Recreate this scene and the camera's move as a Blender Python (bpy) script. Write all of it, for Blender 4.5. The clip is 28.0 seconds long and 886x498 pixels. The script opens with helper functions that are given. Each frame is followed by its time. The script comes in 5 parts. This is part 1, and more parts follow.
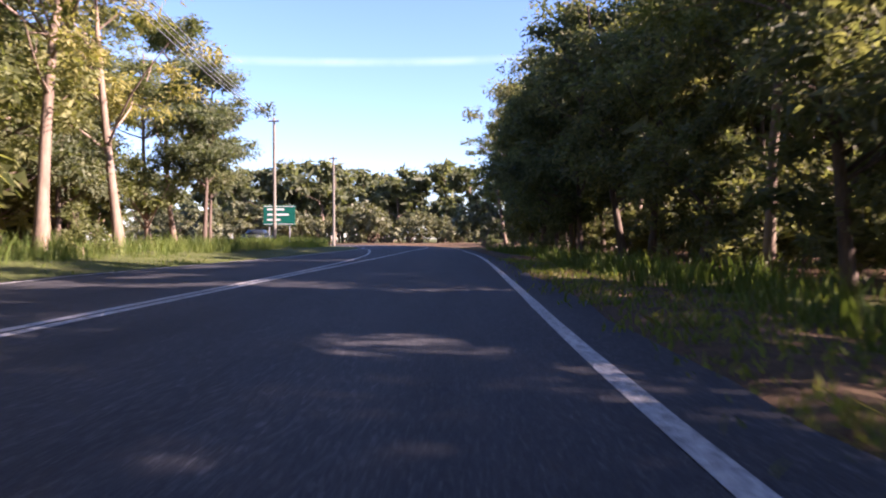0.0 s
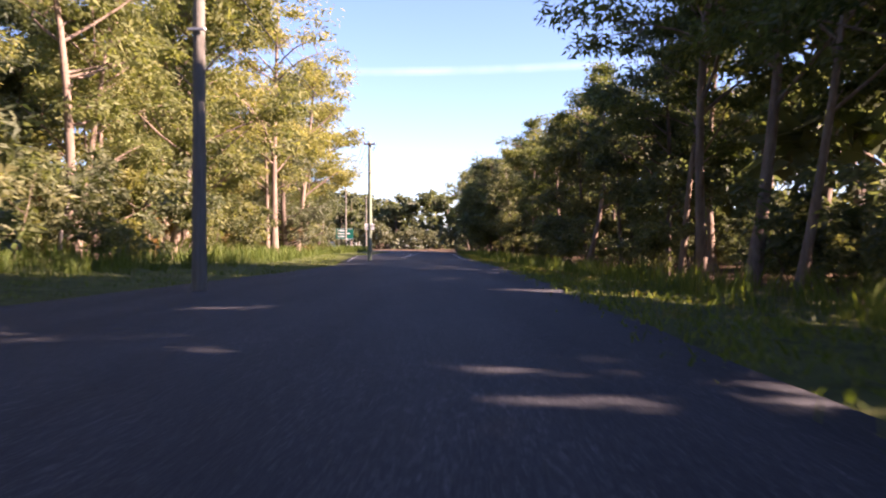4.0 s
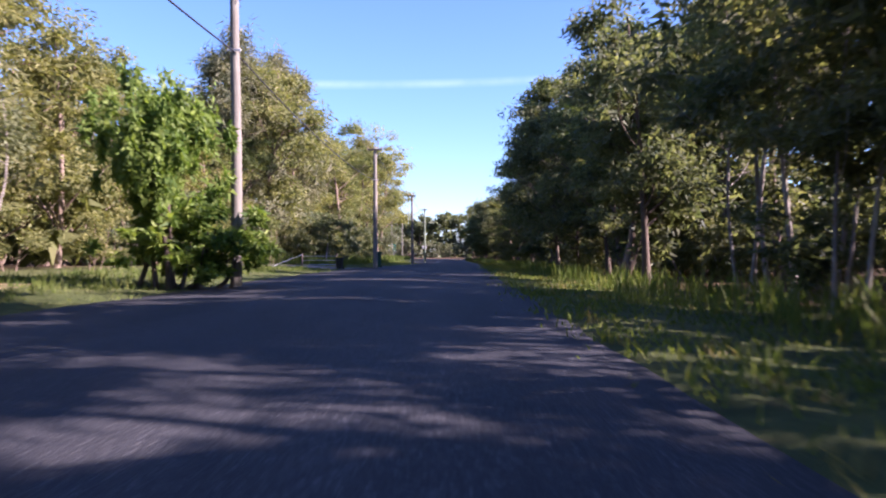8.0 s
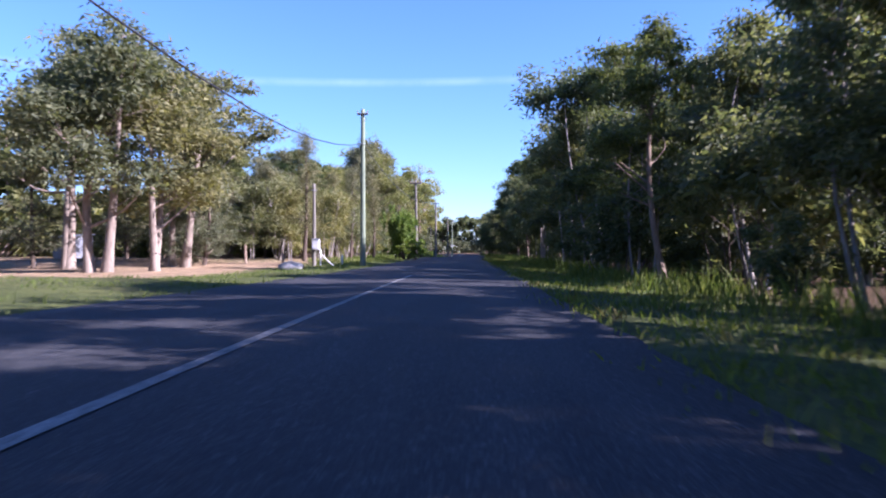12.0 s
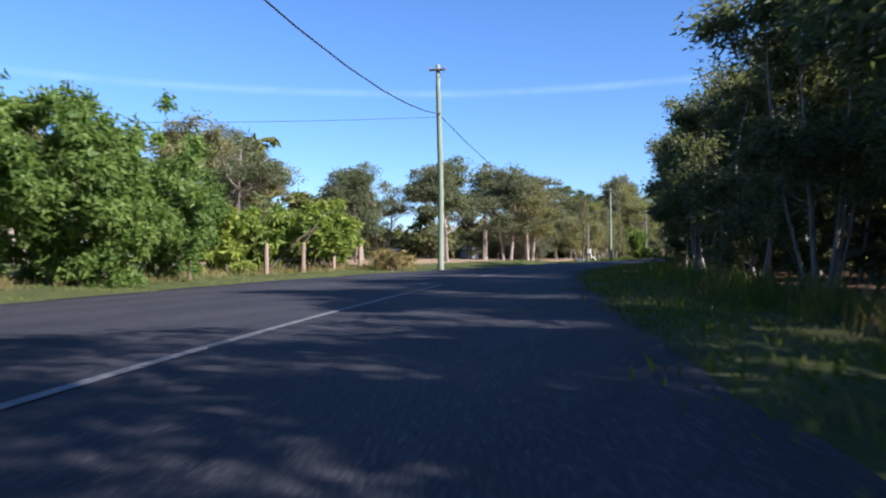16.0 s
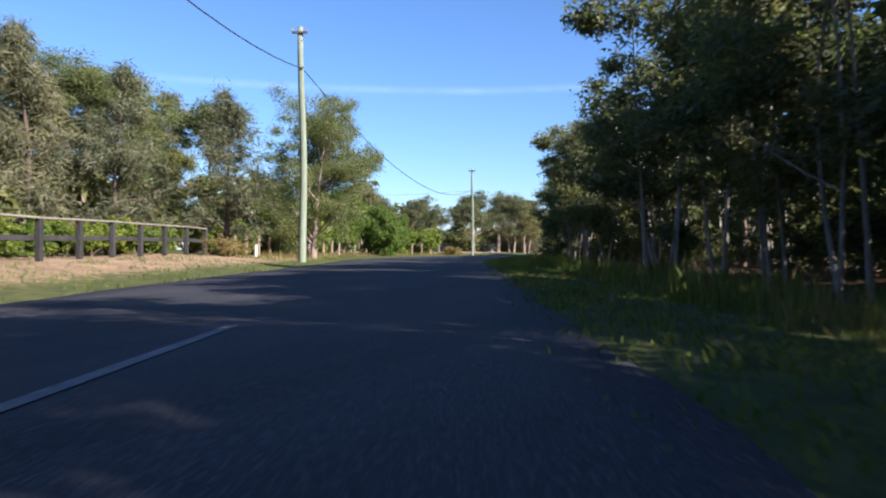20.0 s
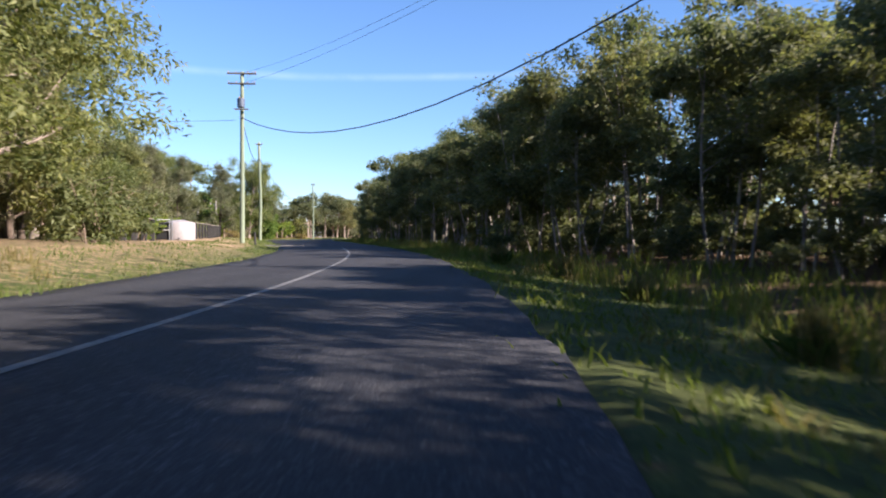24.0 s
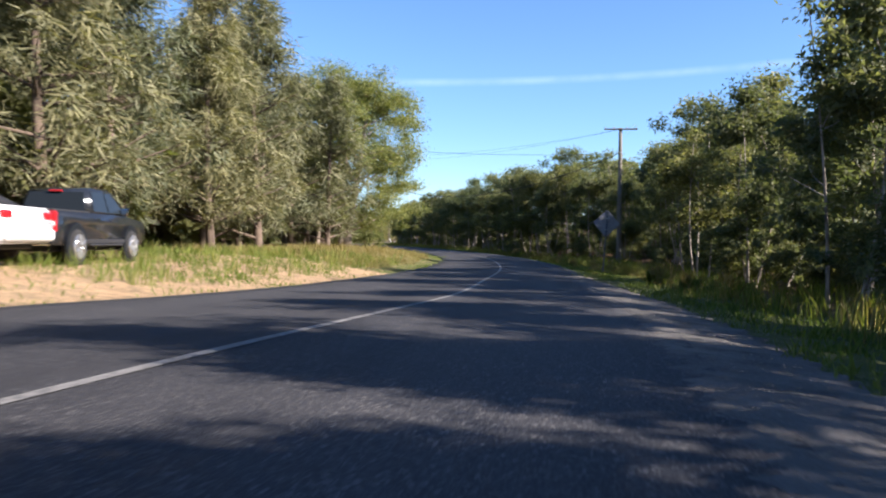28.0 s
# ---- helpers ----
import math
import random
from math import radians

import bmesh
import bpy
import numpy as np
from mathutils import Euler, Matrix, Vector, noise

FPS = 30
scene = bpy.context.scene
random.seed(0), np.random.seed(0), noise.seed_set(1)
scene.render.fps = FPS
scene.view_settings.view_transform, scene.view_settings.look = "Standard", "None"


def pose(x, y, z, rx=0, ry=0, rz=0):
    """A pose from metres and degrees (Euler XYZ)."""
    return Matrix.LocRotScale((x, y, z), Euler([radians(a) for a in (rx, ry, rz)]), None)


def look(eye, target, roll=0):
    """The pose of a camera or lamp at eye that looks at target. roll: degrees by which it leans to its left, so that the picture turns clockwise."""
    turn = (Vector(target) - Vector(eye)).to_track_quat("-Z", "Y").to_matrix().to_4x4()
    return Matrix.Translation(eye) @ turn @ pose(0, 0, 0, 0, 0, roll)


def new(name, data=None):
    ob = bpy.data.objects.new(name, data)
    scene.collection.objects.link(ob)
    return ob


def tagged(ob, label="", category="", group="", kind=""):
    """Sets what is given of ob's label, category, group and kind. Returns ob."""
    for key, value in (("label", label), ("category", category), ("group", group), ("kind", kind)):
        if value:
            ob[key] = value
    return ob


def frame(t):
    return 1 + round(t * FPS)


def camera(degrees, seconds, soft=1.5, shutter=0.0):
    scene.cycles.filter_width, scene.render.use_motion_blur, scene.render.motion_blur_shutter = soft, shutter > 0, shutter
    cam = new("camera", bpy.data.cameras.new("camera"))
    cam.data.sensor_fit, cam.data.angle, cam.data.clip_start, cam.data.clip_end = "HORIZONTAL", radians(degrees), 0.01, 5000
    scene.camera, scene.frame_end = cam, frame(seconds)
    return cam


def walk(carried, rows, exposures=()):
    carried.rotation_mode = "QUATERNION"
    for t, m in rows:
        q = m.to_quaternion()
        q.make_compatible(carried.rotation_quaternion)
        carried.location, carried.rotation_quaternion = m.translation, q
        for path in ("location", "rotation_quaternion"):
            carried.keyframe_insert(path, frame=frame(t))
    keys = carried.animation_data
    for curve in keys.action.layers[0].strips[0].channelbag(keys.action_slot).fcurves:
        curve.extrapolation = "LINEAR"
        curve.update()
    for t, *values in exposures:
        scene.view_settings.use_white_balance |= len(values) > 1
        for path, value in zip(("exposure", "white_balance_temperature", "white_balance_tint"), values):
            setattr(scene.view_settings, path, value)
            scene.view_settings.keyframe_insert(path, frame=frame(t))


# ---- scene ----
cam = camera(60.3, 28.0, soft=2.0, shutter=0.2)

# time, eye, (turn to the left, tilt up, roll) in degrees
PATH = [
    (0.0, (-0.000, 0.000, 0.750), (1.59, -0.76, -0.11)),
    (0.5, (0.075, -6.925, 0.755), (2.05, -0.59, -0.10)),
    (1.0, (0.149, -13.857, 0.762), (1.96, -0.47, 0.19)),
    (1.5, (0.214, -20.807, 0.772), (1.90, -0.73, -0.07)),
    (2.0, (0.224, -27.791, 0.796), (1.57, -0.69, 0.52)),
    (2.5, (0.136, -34.830, 0.829), (0.97, -0.48, 0.49)),
    (3.0, (-0.065, -41.960, 0.867), (0.02, -0.39, 0.00)),
    (3.5, (-0.334, -49.168, 0.910), (-0.41, -0.31, 0.00)),
    (4.0, (-0.617, -56.444, 0.955), (-0.13, -0.25, 0.00)),
    (4.5, (-0.858, -63.779, 1.002), (0.49, -0.19, 0.07)),
    (5.0, (-1.012, -71.166, 1.048), (0.39, 0.09, 0.16)),
    (5.5, (-1.164, -78.543, 1.083), (0.34, 0.36, 0.75)),
    (6.0, (-1.264, -85.858, 1.100), (0.62, 0.38, 0.67)),
    (6.5, (-1.273, -93.095, 1.105), (1.04, 0.41, 0.12)),
    (7.0, (-1.246, -100.362, 1.104), (0.99, 0.64, -0.25)),
    (7.5, (-1.212, -107.665, 1.104), (0.61, 0.64, 0.01)),
    (8.0, (-1.219, -114.958, 1.112), (0.75, 0.42, -0.24)),
    (8.5, (-1.260, -122.211, 1.122), (0.81, 0.41, 0.15)),
    (9.0, (-1.280, -129.339, 1.135), (1.02, 0.33, 0.26)),
    (9.5, (-1.272, -136.334, 1.153), (1.06, 0.11, -0.17)),
    (10.0, (-1.298, -143.275, 1.178), (0.88, -0.06, -0.10)),
    (10.5, (-1.348, -150.159, 1.207), (0.94, 0.06, -0.36)),
    (11.0, (-1.331, -156.978, 1.231), (0.79, 0.12, 0.04)),
    (11.5, (-1.349, -163.792, 1.247), (0.87, -0.03, -1.04)),
    (12.0, (-1.301, -170.589, 1.251), (2.05, 0.09, 0.00)),
    (12.5, (-1.121, -177.350, 1.248), (3.57, 0.20, 0.00)),
    (13.0, (-0.760, -184.053, 1.239), (5.25, 0.33, 0.00)),
    (13.5, (-0.175, -190.678, 1.228), (7.31, 0.46, 0.57)),
    (14.0, (0.687, -197.198, 1.220), (10.41, 0.47, 0.18)),
    (14.5, (1.873, -203.593, 1.221), (13.53, 0.29, 0.49)),
    (15.0, (3.369, -209.964, 1.232), (16.89, 0.41, 0.28)),
    (15.5, (5.241, -216.262, 1.239), (19.75, 0.62, 0.45)),
    (16.0, (7.359, -222.568, 1.242), (21.22, 0.45, -0.43)),
    (16.5, (9.542, -228.931, 1.245), (21.99, 0.41, -0.25)),
    (17.0, (11.767, -235.334, 1.249), (22.46, 0.25, -0.33)),
    (17.5, (14.103, -241.719, 1.251), (22.84, 0.35, -0.61)),
    (18.0, (16.531, -248.072, 1.247), (23.25, 0.45, -0.75)),
    (18.5, (19.043, -254.488, 1.227), (23.59, 0.41, -0.58)),
    (19.0, (21.592, -260.912, 1.200), (23.77, 0.30, -0.24)),
    (19.5, (24.149, -267.326, 1.174), (23.82, 0.11, 0.03)),
    (20.0, (26.669, -273.758, 1.148), (23.18, 0.06, 0.14)),
    (20.5, (29.106, -280.223, 1.123), (21.82, -0.35, 0.02)),
    (21.0, (31.401, -286.717, 1.098), (20.35, -0.46, 0.00)),
    (21.5, (33.523, -293.244, 1.075), (18.75, -0.59, 0.00)),
    (22.0, (35.444, -299.802, 1.056), (16.98, -0.75, 0.00)),
    (22.5, (37.141, -306.387, 1.043), (15.09, -0.94, 0.66)),
    (23.0, (38.581, -313.000, 1.039), (13.18, -1.20, 0.31)),
    (23.5, (39.849, -319.553, 1.036), (11.65, -1.13, -0.19)),
    (24.0, (40.896, -326.068, 1.035), (9.22, -0.92, 0.20)),
    (24.5, (41.617, -332.500, 1.040), (6.18, -0.91, 0.33)),
    (25.0, (42.048, -338.826, 1.055), (3.60, -1.21, 0.21)),
    (25.5, (42.197, -345.034, 1.080), (1.73, -1.20, 0.09)),
    (26.0, (42.173, -350.985, 1.124), (0.41, -1.12, 0.08)),
    (26.5, (42.064, -356.541, 1.200), (0.01, -1.00, 0.40)),
    (27.0, (41.890, -361.558, 1.297), (0.79, -1.15, 0.71)),
    (27.5, (41.761, -366.241, 1.398), (3.58, -0.95, 0.84)),
    (28.0, (41.741, -370.794, 1.496), (8.03, -0.64, 0.72)),
]


def carried_pose(eye, turn):
    yaw, tilt, roll = turn
    way = Vector((-math.sin(radians(yaw)) * math.cos(radians(tilt)), math.cos(radians(yaw)) * math.cos(radians(tilt)), math.sin(radians(tilt))))
    return look(eye, Vector(eye) + way, roll)


walk(cam, [(t, carried_pose(eye, turn)) for t, eye, turn in PATH],
     exposures=[(0.0, 2.65, 6000, 38), (2.5, 2.70, 6450, 37), (4.5, 2.80, 6500, 42), (6.0, 2.70, 6150, 42), (7.0, 2.60, 5750, 32), (8.0, 2.40, 5350, 39),
                (11.0, 2.28, 4850, 40), (14.0, 1.80, 5000, 18), (17.0, 1.65, 5100, 18), (19.0, 1.75, 5500, 20), (20.0, 1.75, 5300, 18), (23.0, 1.95, 5500, 17), (25.0, 1.90, 5750, 19), (26.0, 2.20, 6000, 21), (27.0, 2.15, 5800, 18), (28.0, 2.10, 5600, 14)])

# ---- light ----
SUN_AZ, SUN_EL = radians(102), radians(30)
world = bpy.data.worlds.new("World")
scene.world = world
world.use_nodes = True
wn = world.node_tree.nodes
sky = wn.new("ShaderNodeTexSky")
sky.sky_type = "NISHITA"
sky.sun_disc = False
sky.sun_elevation, sky.sun_rotation = SUN_EL, SUN_AZ
sky.altitude, sky.air_density, sky.dust_density, sky.ozone_density = 0, 1.0, 0.15, 4.5
wn["Background"].inputs[1].default_value = 0.05
world.node_tree.links.new(sky.outputs[0], wn["Background"].inputs[0])
sun = new("sun", bpy.data.lights.new("sun", "SUN"))
sun.data.energy, sun.data.angle, sun.data.color = 5.0, radians(0.55), (1.0, 0.83, 0.63)
SUN_DIR = Vector((math.sin(SUN_AZ) * math.cos(SUN_EL), math.cos(SUN_AZ) * math.cos(SUN_EL), math.sin(SUN_EL)))
sun.matrix_world = look(SUN_DIR * 200, (0, 0, 0))

# ---- materials ----


def material(name, rough=0.8, metal=0.0, spec=0.3):
    m = bpy.data.materials.new(name)
    m.use_nodes = True
    b = m.node_tree.nodes["Principled BSDF"]
    b.inputs["Roughness"].default_value = rough
    b.inputs["Metallic"].default_value = metal
    b.inputs["Specular IOR Level"].default_value = spec
    return m, m.node_tree, b


def noise_tex(nt, scale, detail=4.0, rough=0.6, vec=None):
    n = nt.nodes.new("ShaderNodeTexNoise")
    n.inputs["Scale"].default_value, n.inputs["Detail"].default_value, n.inputs["Roughness"].default_value = scale, detail, rough
    if vec is not None:
        nt.links.new(vec, n.inputs["Vector"])
    return n.outputs["Fac"]


def ramp(nt, fac, stops):
    r = nt.nodes.new("ShaderNodeValToRGB")
    e = r.color_ramp.elements
    while len(e) < len(stops):
        e.new(0.5)
    for k, (p, c) in zip(e, stops):
        k.position, k.color = p, (*c, 1.0)
    nt.links.new(fac, r.inputs["Fac"])
    return r.outputs["Color"]


def mix(nt, fac, a, b, mode="MIX"):
    m = nt.nodes.new("ShaderNodeMix")
    m.data_type, m.blend_type = "RGBA", mode
    for sock, v in ((m.inputs[0], fac), (m.inputs[6], a), (m.inputs[7], b)):
        if isinstance(v, (int, float)):
            sock.default_value = v
        elif isinstance(v, tuple):
            sock.default_value = (*v, 1.0)
        else:
            nt.links.new(v, sock)
    return m.outputs[2]


def coords(nt, kind="Object", scale=(1, 1, 1)):
    t = nt.nodes.new("ShaderNodeTexCoord")
    m = nt.nodes.new("ShaderNodeMapping")
    m.inputs["Scale"].default_value = scale
    nt.links.new(t.outputs[kind], m.inputs["Vector"])
    return m.outputs["Vector"]


def bump(nt, bsdf, height, strength, dist=0.02):
    n = nt.nodes.new("ShaderNodeBump")
    n.inputs["Strength"].default_value, n.inputs["Distance"].default_value = strength, dist
    nt.links.new(height, n.inputs["Height"])
    nt.links.new(n.outputs["Normal"], bsdf.inputs["Normal"])


def surface(name, dark, light, big=0.6, small=12.0, rough=0.85, metal=0.0, bumpy=0.4, stretch=(1, 1, 1), spec=0.3, spread=(0.3, 0.7)):
    """Two colours mixed at two scales, with relief."""
    m, nt, b = material(name, rough, metal, spec)
    v = coords(nt, "Object", stretch)
    f1, f2 = noise_tex(nt, big, 3, 0.55, v), noise_tex(nt, small, 5, 0.65, v)
    c1 = ramp(nt, f1, [(spread[0], dark), (spread[1], light)])
    c2 = ramp(nt, f2, [(0.3, tuple(x * 0.62 for x in dark)), (0.75, tuple(min(1, x * 1.15) for x in light))])
    nt.links.new(mix(nt, 0.5, c1, c2), b.inputs["Base Color"])
    bump(nt, b, f2, bumpy)
    return m


def leaf_material(name, dark, mid, light, glow=0.45):
    """Foliage: light comes through the leaf; colour varies from leaf to leaf and from tree to tree."""
    m, nt, b = material(name, 0.55, 0.0, 0.22)
    g = nt.nodes.new("ShaderNodeNewGeometry")
    o = nt.nodes.new("ShaderNodeObjectInfo")
    c = ramp(nt, g.outputs["Random Per Island"], [(0.0, dark), (0.55, mid), (1.0, light)])
    patch = noise_tex(nt, 0.7, 2, 0.5, coords(nt))
    c = mix(nt, 0.35, c, ramp(nt, patch, [(0.35, dark), (0.65, light)]))
    tint = ramp(nt, o.outputs["Random"], [(0.0, (0.74, 0.82, 0.8)), (0.5, (1.0, 1.0, 0.93)), (1.0, (1.18, 1.1, 0.86))])
    c = mix(nt, 1.0, c, tint, "MULTIPLY")
    nt.links.new(c, b.inputs["Base Color"])
    t = nt.nodes.new("ShaderNodeBsdfTranslucent")
    nt.links.new(mix(nt, 1.0, c, (1.25, 1.3, 0.6), "MULTIPLY"), t.inputs["Color"])
    s = nt.nodes.new("ShaderNodeMixShader")
    s.inputs[0].default_value = glow
    nt.links.new(b.outputs[0], s.inputs[1])
    nt.links.new(t.outputs[0], s.inputs[2])
    nt.links.new(s.outputs[0], nt.nodes["Material Output"].inputs["Surface"])
    return m


def asphalt_material():
    m, nt, b = material("asphalt", 0.82, 0.0, 0.3)
    v = coords(nt)
    base = ramp(nt, noise_tex(nt, 0.35, 4, 0.6, v), [(0.3, (0.016, 0.017, 0.021)), (0.7, (0.030, 0.030, 0.034))])
    vor = nt.nodes.new("ShaderNodeTexVoronoi")
    vor.inputs["Scale"].default_value = 58
    nt.links.new(v, vor.inputs["Vector"])
    chips = ramp(nt, vor.outputs["Distance"], [(0.0, (0.13, 0.126, 0.122)), (0.35, (0.030, 0.030, 0.034)), (0.8, (0.010, 0.010, 0.012))])
    c = mix(nt, 0.55, base, chips)
    # bleached coarse chips scattered in the seal
    pale = ramp(nt, noise_tex(nt, 34, 3, 0.75, v), [(0.57, (0, 0, 0)), (0.66, (0.85, 0.85, 0.85))])
    c = mix(nt, pale, c, (0.17, 0.163, 0.156))
    oil = ramp(nt, noise_tex(nt, 0.9, 5, 0.6, coords(nt, "Object", (1.2, 0.12, 1))), [(0.38, (0.62, 0.62, 0.64)), (0.6, (1.0, 1.0, 1.0))])
    c = mix(nt, 1.0, c, oil, "MULTIPLY")
    nt.links.new(c, b.inputs["Base Color"])
    bump(nt, b, vor.outputs["Distance"], 0.7, 0.008)
    return m


def paint_material(name, level):
    m, nt, b = material(name, 0.7)
    v = coords(nt)
    worn = ramp(nt, noise_tex(nt, 18, 6, 0.75, v), [(0.36, (0.06, 0.06, 0.06)), (0.60, (level, level * 0.98, level * 0.94))])
    big = ramp(nt, noise_tex(nt, 0.5, 3, 0.6, v), [(0.3, (0.6, 0.6, 0.6)), (0.65, (1.0, 1.0, 1.0))])
    nt.links.new(mix(nt, 1.0, worn, big, "MULTIPLY"), b.inputs["Base Color"])
    return m


def ground_material():
    """Grass, leaf litter and bare earth, told apart by a colour layer on the mesh that holds the kind of soil."""
    m, nt, b = material("ground", 0.95, 0.0, 0.15)
    v = coords(nt)
    a = nt.nodes.new("ShaderNodeVertexColor")
    a.layer_name = "soil"
    sep = nt.nodes.new("ShaderNodeSeparateColor")
    nt.links.new(a.outputs["Color"], sep.inputs["Color"])
    f1, f2, f3 = noise_tex(nt, 0.45, 5, 0.65, v), noise_tex(nt, 5.0, 5, 0.7, v), noise_tex(nt, 38.0, 4, 0.7, v)
    grass = mix(nt, 0.5, ramp(nt, f1, [(0.3, (0.052, 0.074, 0.02)), (0.55, (0.10, 0.115, 0.034)), (0.75, (0.15, 0.128, 0.058))]),
                ramp(nt, f3, [(0.3, (0.028, 0.042, 0.012)), (0.7, (0.125, 0.135, 0.045))]))
    litter = mix(nt, 0.5, ramp(nt, f2, [(0.3, (0.04, 0.026, 0.017)), (0.7, (0.14, 0.09, 0.053))]),
                 ramp(nt, f3, [(0.35, (0.025, 0.017, 0.012)), (0.65, (0.19, 0.12, 0.066))]))
    earth = mix(nt, 0.5, ramp(nt, f1, [(0.3, (0.26, 0.18, 0.105)), (0.7, (0.42, 0.31, 0.185))]),
                ramp(nt, f3, [(0.3, (0.22, 0.14, 0.09)), (0.7, (0.46, 0.33, 0.22))]))
    wob = nt.nodes.new("ShaderNodeMath")
    wob.operation = "MULTIPLY_ADD"
    nt.links.new(f2, wob.inputs[0])
    wob.inputs[1].default_value, wob.inputs[2].default_value = 1.6, -0.8

    def level(sock):
        s = nt.nodes.new("ShaderNodeMath")
        s.operation = "ADD"
        nt.links.new(sock, s.inputs[0])
        nt.links.new(wob.outputs[0], s.inputs[1])
        return ramp(nt, s.outputs[0], [(0.35, (0, 0, 0)), (0.65, (1, 1, 1))])
    c = mix(nt, level(sep.outputs["Red"]), grass, litter)
    c = mix(nt, level(sep.outputs["Green"]), c, earth)
    # mottling by patches of thick and thin growth, fallen leaves between
    f4 = noise_tex(nt, 2.2, 6, 0.75, v)
    c = mix(nt, 1.0, c, ramp(nt, f4, [(0.32, (0.42, 0.45, 0.42)), (0.5, (0.85, 0.85, 0.8)), (0.68, (1.15, 1.1, 1.0))]), "MULTIPLY")
    chip = ramp(nt, noise_tex(nt, 16.0, 4, 0.75, v), [(0.62, (0, 0, 0)), (0.70, (0.55, 0.55, 0.55))])
    c = mix(nt, chip, c, (0.20, 0.15, 0.09))
    nt.links.new(c, b.inputs["Base Color"])
    bump(nt, b, f3, 0.8, 0.05)
    return m


def plain(name, colour, rough=0.5, metal=0.0, spec=0.4, vary=0.25, scale=6.0):
    """A made surface: one colour with faint dirt and wear."""
    return surface(name, tuple(x * (1 - vary) for x in colour), colour, 1.2, scale, rough, metal, 0.05, (1, 1, 1), spec)


MAT_GROUND, MAT_ROAD, MAT_PAINT = ground_material(), asphalt_material(), paint_material("road_paint", 0.52)
MAT_OLDPAINT = paint_material("worn_road_paint", 0.24)
MAT_GRAVEL = surface("gravel", (0.03, 0.029, 0.029), (0.17, 0.16, 0.15), 2.2, 60.0, 0.95, 0, 1.0)
MAT_DRIVE = surface("pale_gravel", (0.10, 0.092, 0.082), (0.23, 0.21, 0.185), 1.1, 40.0, 0.95, 0, 0.8)
MAT_GUM = leaf_material("gum_leaves", (0.0346, 0.0502, 0.0173), (0.0864, 0.108, 0.0362), (0.1728, 0.1771, 0.0648))
# leaf colour raised for the sunny side, so sunlight is partly painted in
MAT_SUNLIT = leaf_material("sunlit_yellow_green_leaves", (0.066, 0.08, 0.029), (0.15, 0.16, 0.06), (0.265, 0.255, 0.11), 0.5)
# paperbark leaf; also the darker copy that puts shade into shady-side growth
MAT_PAPERBARK_SHADE = leaf_material("paperbark_shade_leaves", (0.052, 0.068, 0.037), (0.112, 0.127, 0.068), (0.21, 0.208, 0.115), 0.5)
MAT_SPREAD = leaf_material("broad_gum_leaves", (0.058, 0.078, 0.03), (0.135, 0.158, 0.058), (0.24, 0.25, 0.105), 0.5)
# gum leaf made paler, with sunlight put into its colour
MAT_PALE = leaf_material("sunlit_pale_gum_leaves", (0.085, 0.098, 0.032), (0.19, 0.195, 0.068), (0.33, 0.305, 0.125), 0.5)
MAT_SAPLING = leaf_material("sapling_leaves", (0.075, 0.085, 0.04), (0.17, 0.175, 0.08), (0.29, 0.275, 0.14), 0.45)
MAT_OAK = leaf_material("sheoak_needles", (0.0574, 0.0638, 0.0384), (0.1325, 0.1368, 0.078), (0.2296, 0.2189, 0.132), 0.35)
MAT_PADDOCK = leaf_material("grey_green_leaves", (0.06, 0.068, 0.038), (0.135, 0.14, 0.075), (0.23, 0.225, 0.12))
MAT_BRIGHT = leaf_material("bright_leaves", (0.04, 0.08, 0.016), (0.10, 0.165, 0.034), (0.20, 0.265, 0.07), 0.5)
MAT_HEDGE = leaf_material("hedge_leaves", (0.05, 0.095, 0.016), (0.14, 0.205, 0.035), (0.30, 0.335, 0.07), 0.5)
MAT_RUST = leaf_material("dry_leaves", (0.075, 0.0413, 0.0188), (0.18, 0.105, 0.045), (0.27, 0.18, 0.075), 0.4)
MAT_PALM = leaf_material("palm_leaves", (0.016, 0.04, 0.0112), (0.04, 0.08, 0.02), (0.088, 0.136, 0.04), 0.35)
MAT_GRASS = leaf_material("grass_blades", (0.046, 0.08, 0.015), (0.105, 0.15, 0.03), (0.20, 0.215, 0.06), 0.45)
MAT_STRAW = leaf_material("dry_grass", (0.105, 0.084, 0.0315), (0.21, 0.168, 0.063), (0.294, 0.245, 0.105), 0.4)
MAT_BARK_GUM = surface("gum_bark", (0.10, 0.07, 0.05), (0.27, 0.20, 0.145), 1.2, 9, 0.9, 0, 0.5, (1, 1, 0.25))
MAT_BARK_DARK = surface("dark_bark", (0.05, 0.038, 0.03), (0.15, 0.11, 0.08), 1.5, 12, 0.95, 0, 0.8, (1, 1, 0.2))
MAT_BARK_PALE = surface("paper_bark", (0.12, 0.10, 0.085), (0.37, 0.33, 0.28), 1.6, 10, 0.9, 0, 0.5, (1, 1, 0.3))
MAT_BARK_BROAD = surface("broad_gum_bark", (0.11, 0.085, 0.065), (0.33, 0.27, 0.215), 1.3, 9, 0.9, 0, 0.5, (1, 1, 0.25))
MAT_POLE = surface("weathered_pole", (0.10, 0.09, 0.073), (0.22, 0.20, 0.165), 1.0, 26, 0.9, 0, 0.4, (1, 1, 0.08))
MAT_POLE_GREEN = surface("treated_pole", (0.11, 0.135, 0.09), (0.24, 0.275, 0.19), 1.0, 26, 0.9, 0, 0.4, (1, 1, 0.08))
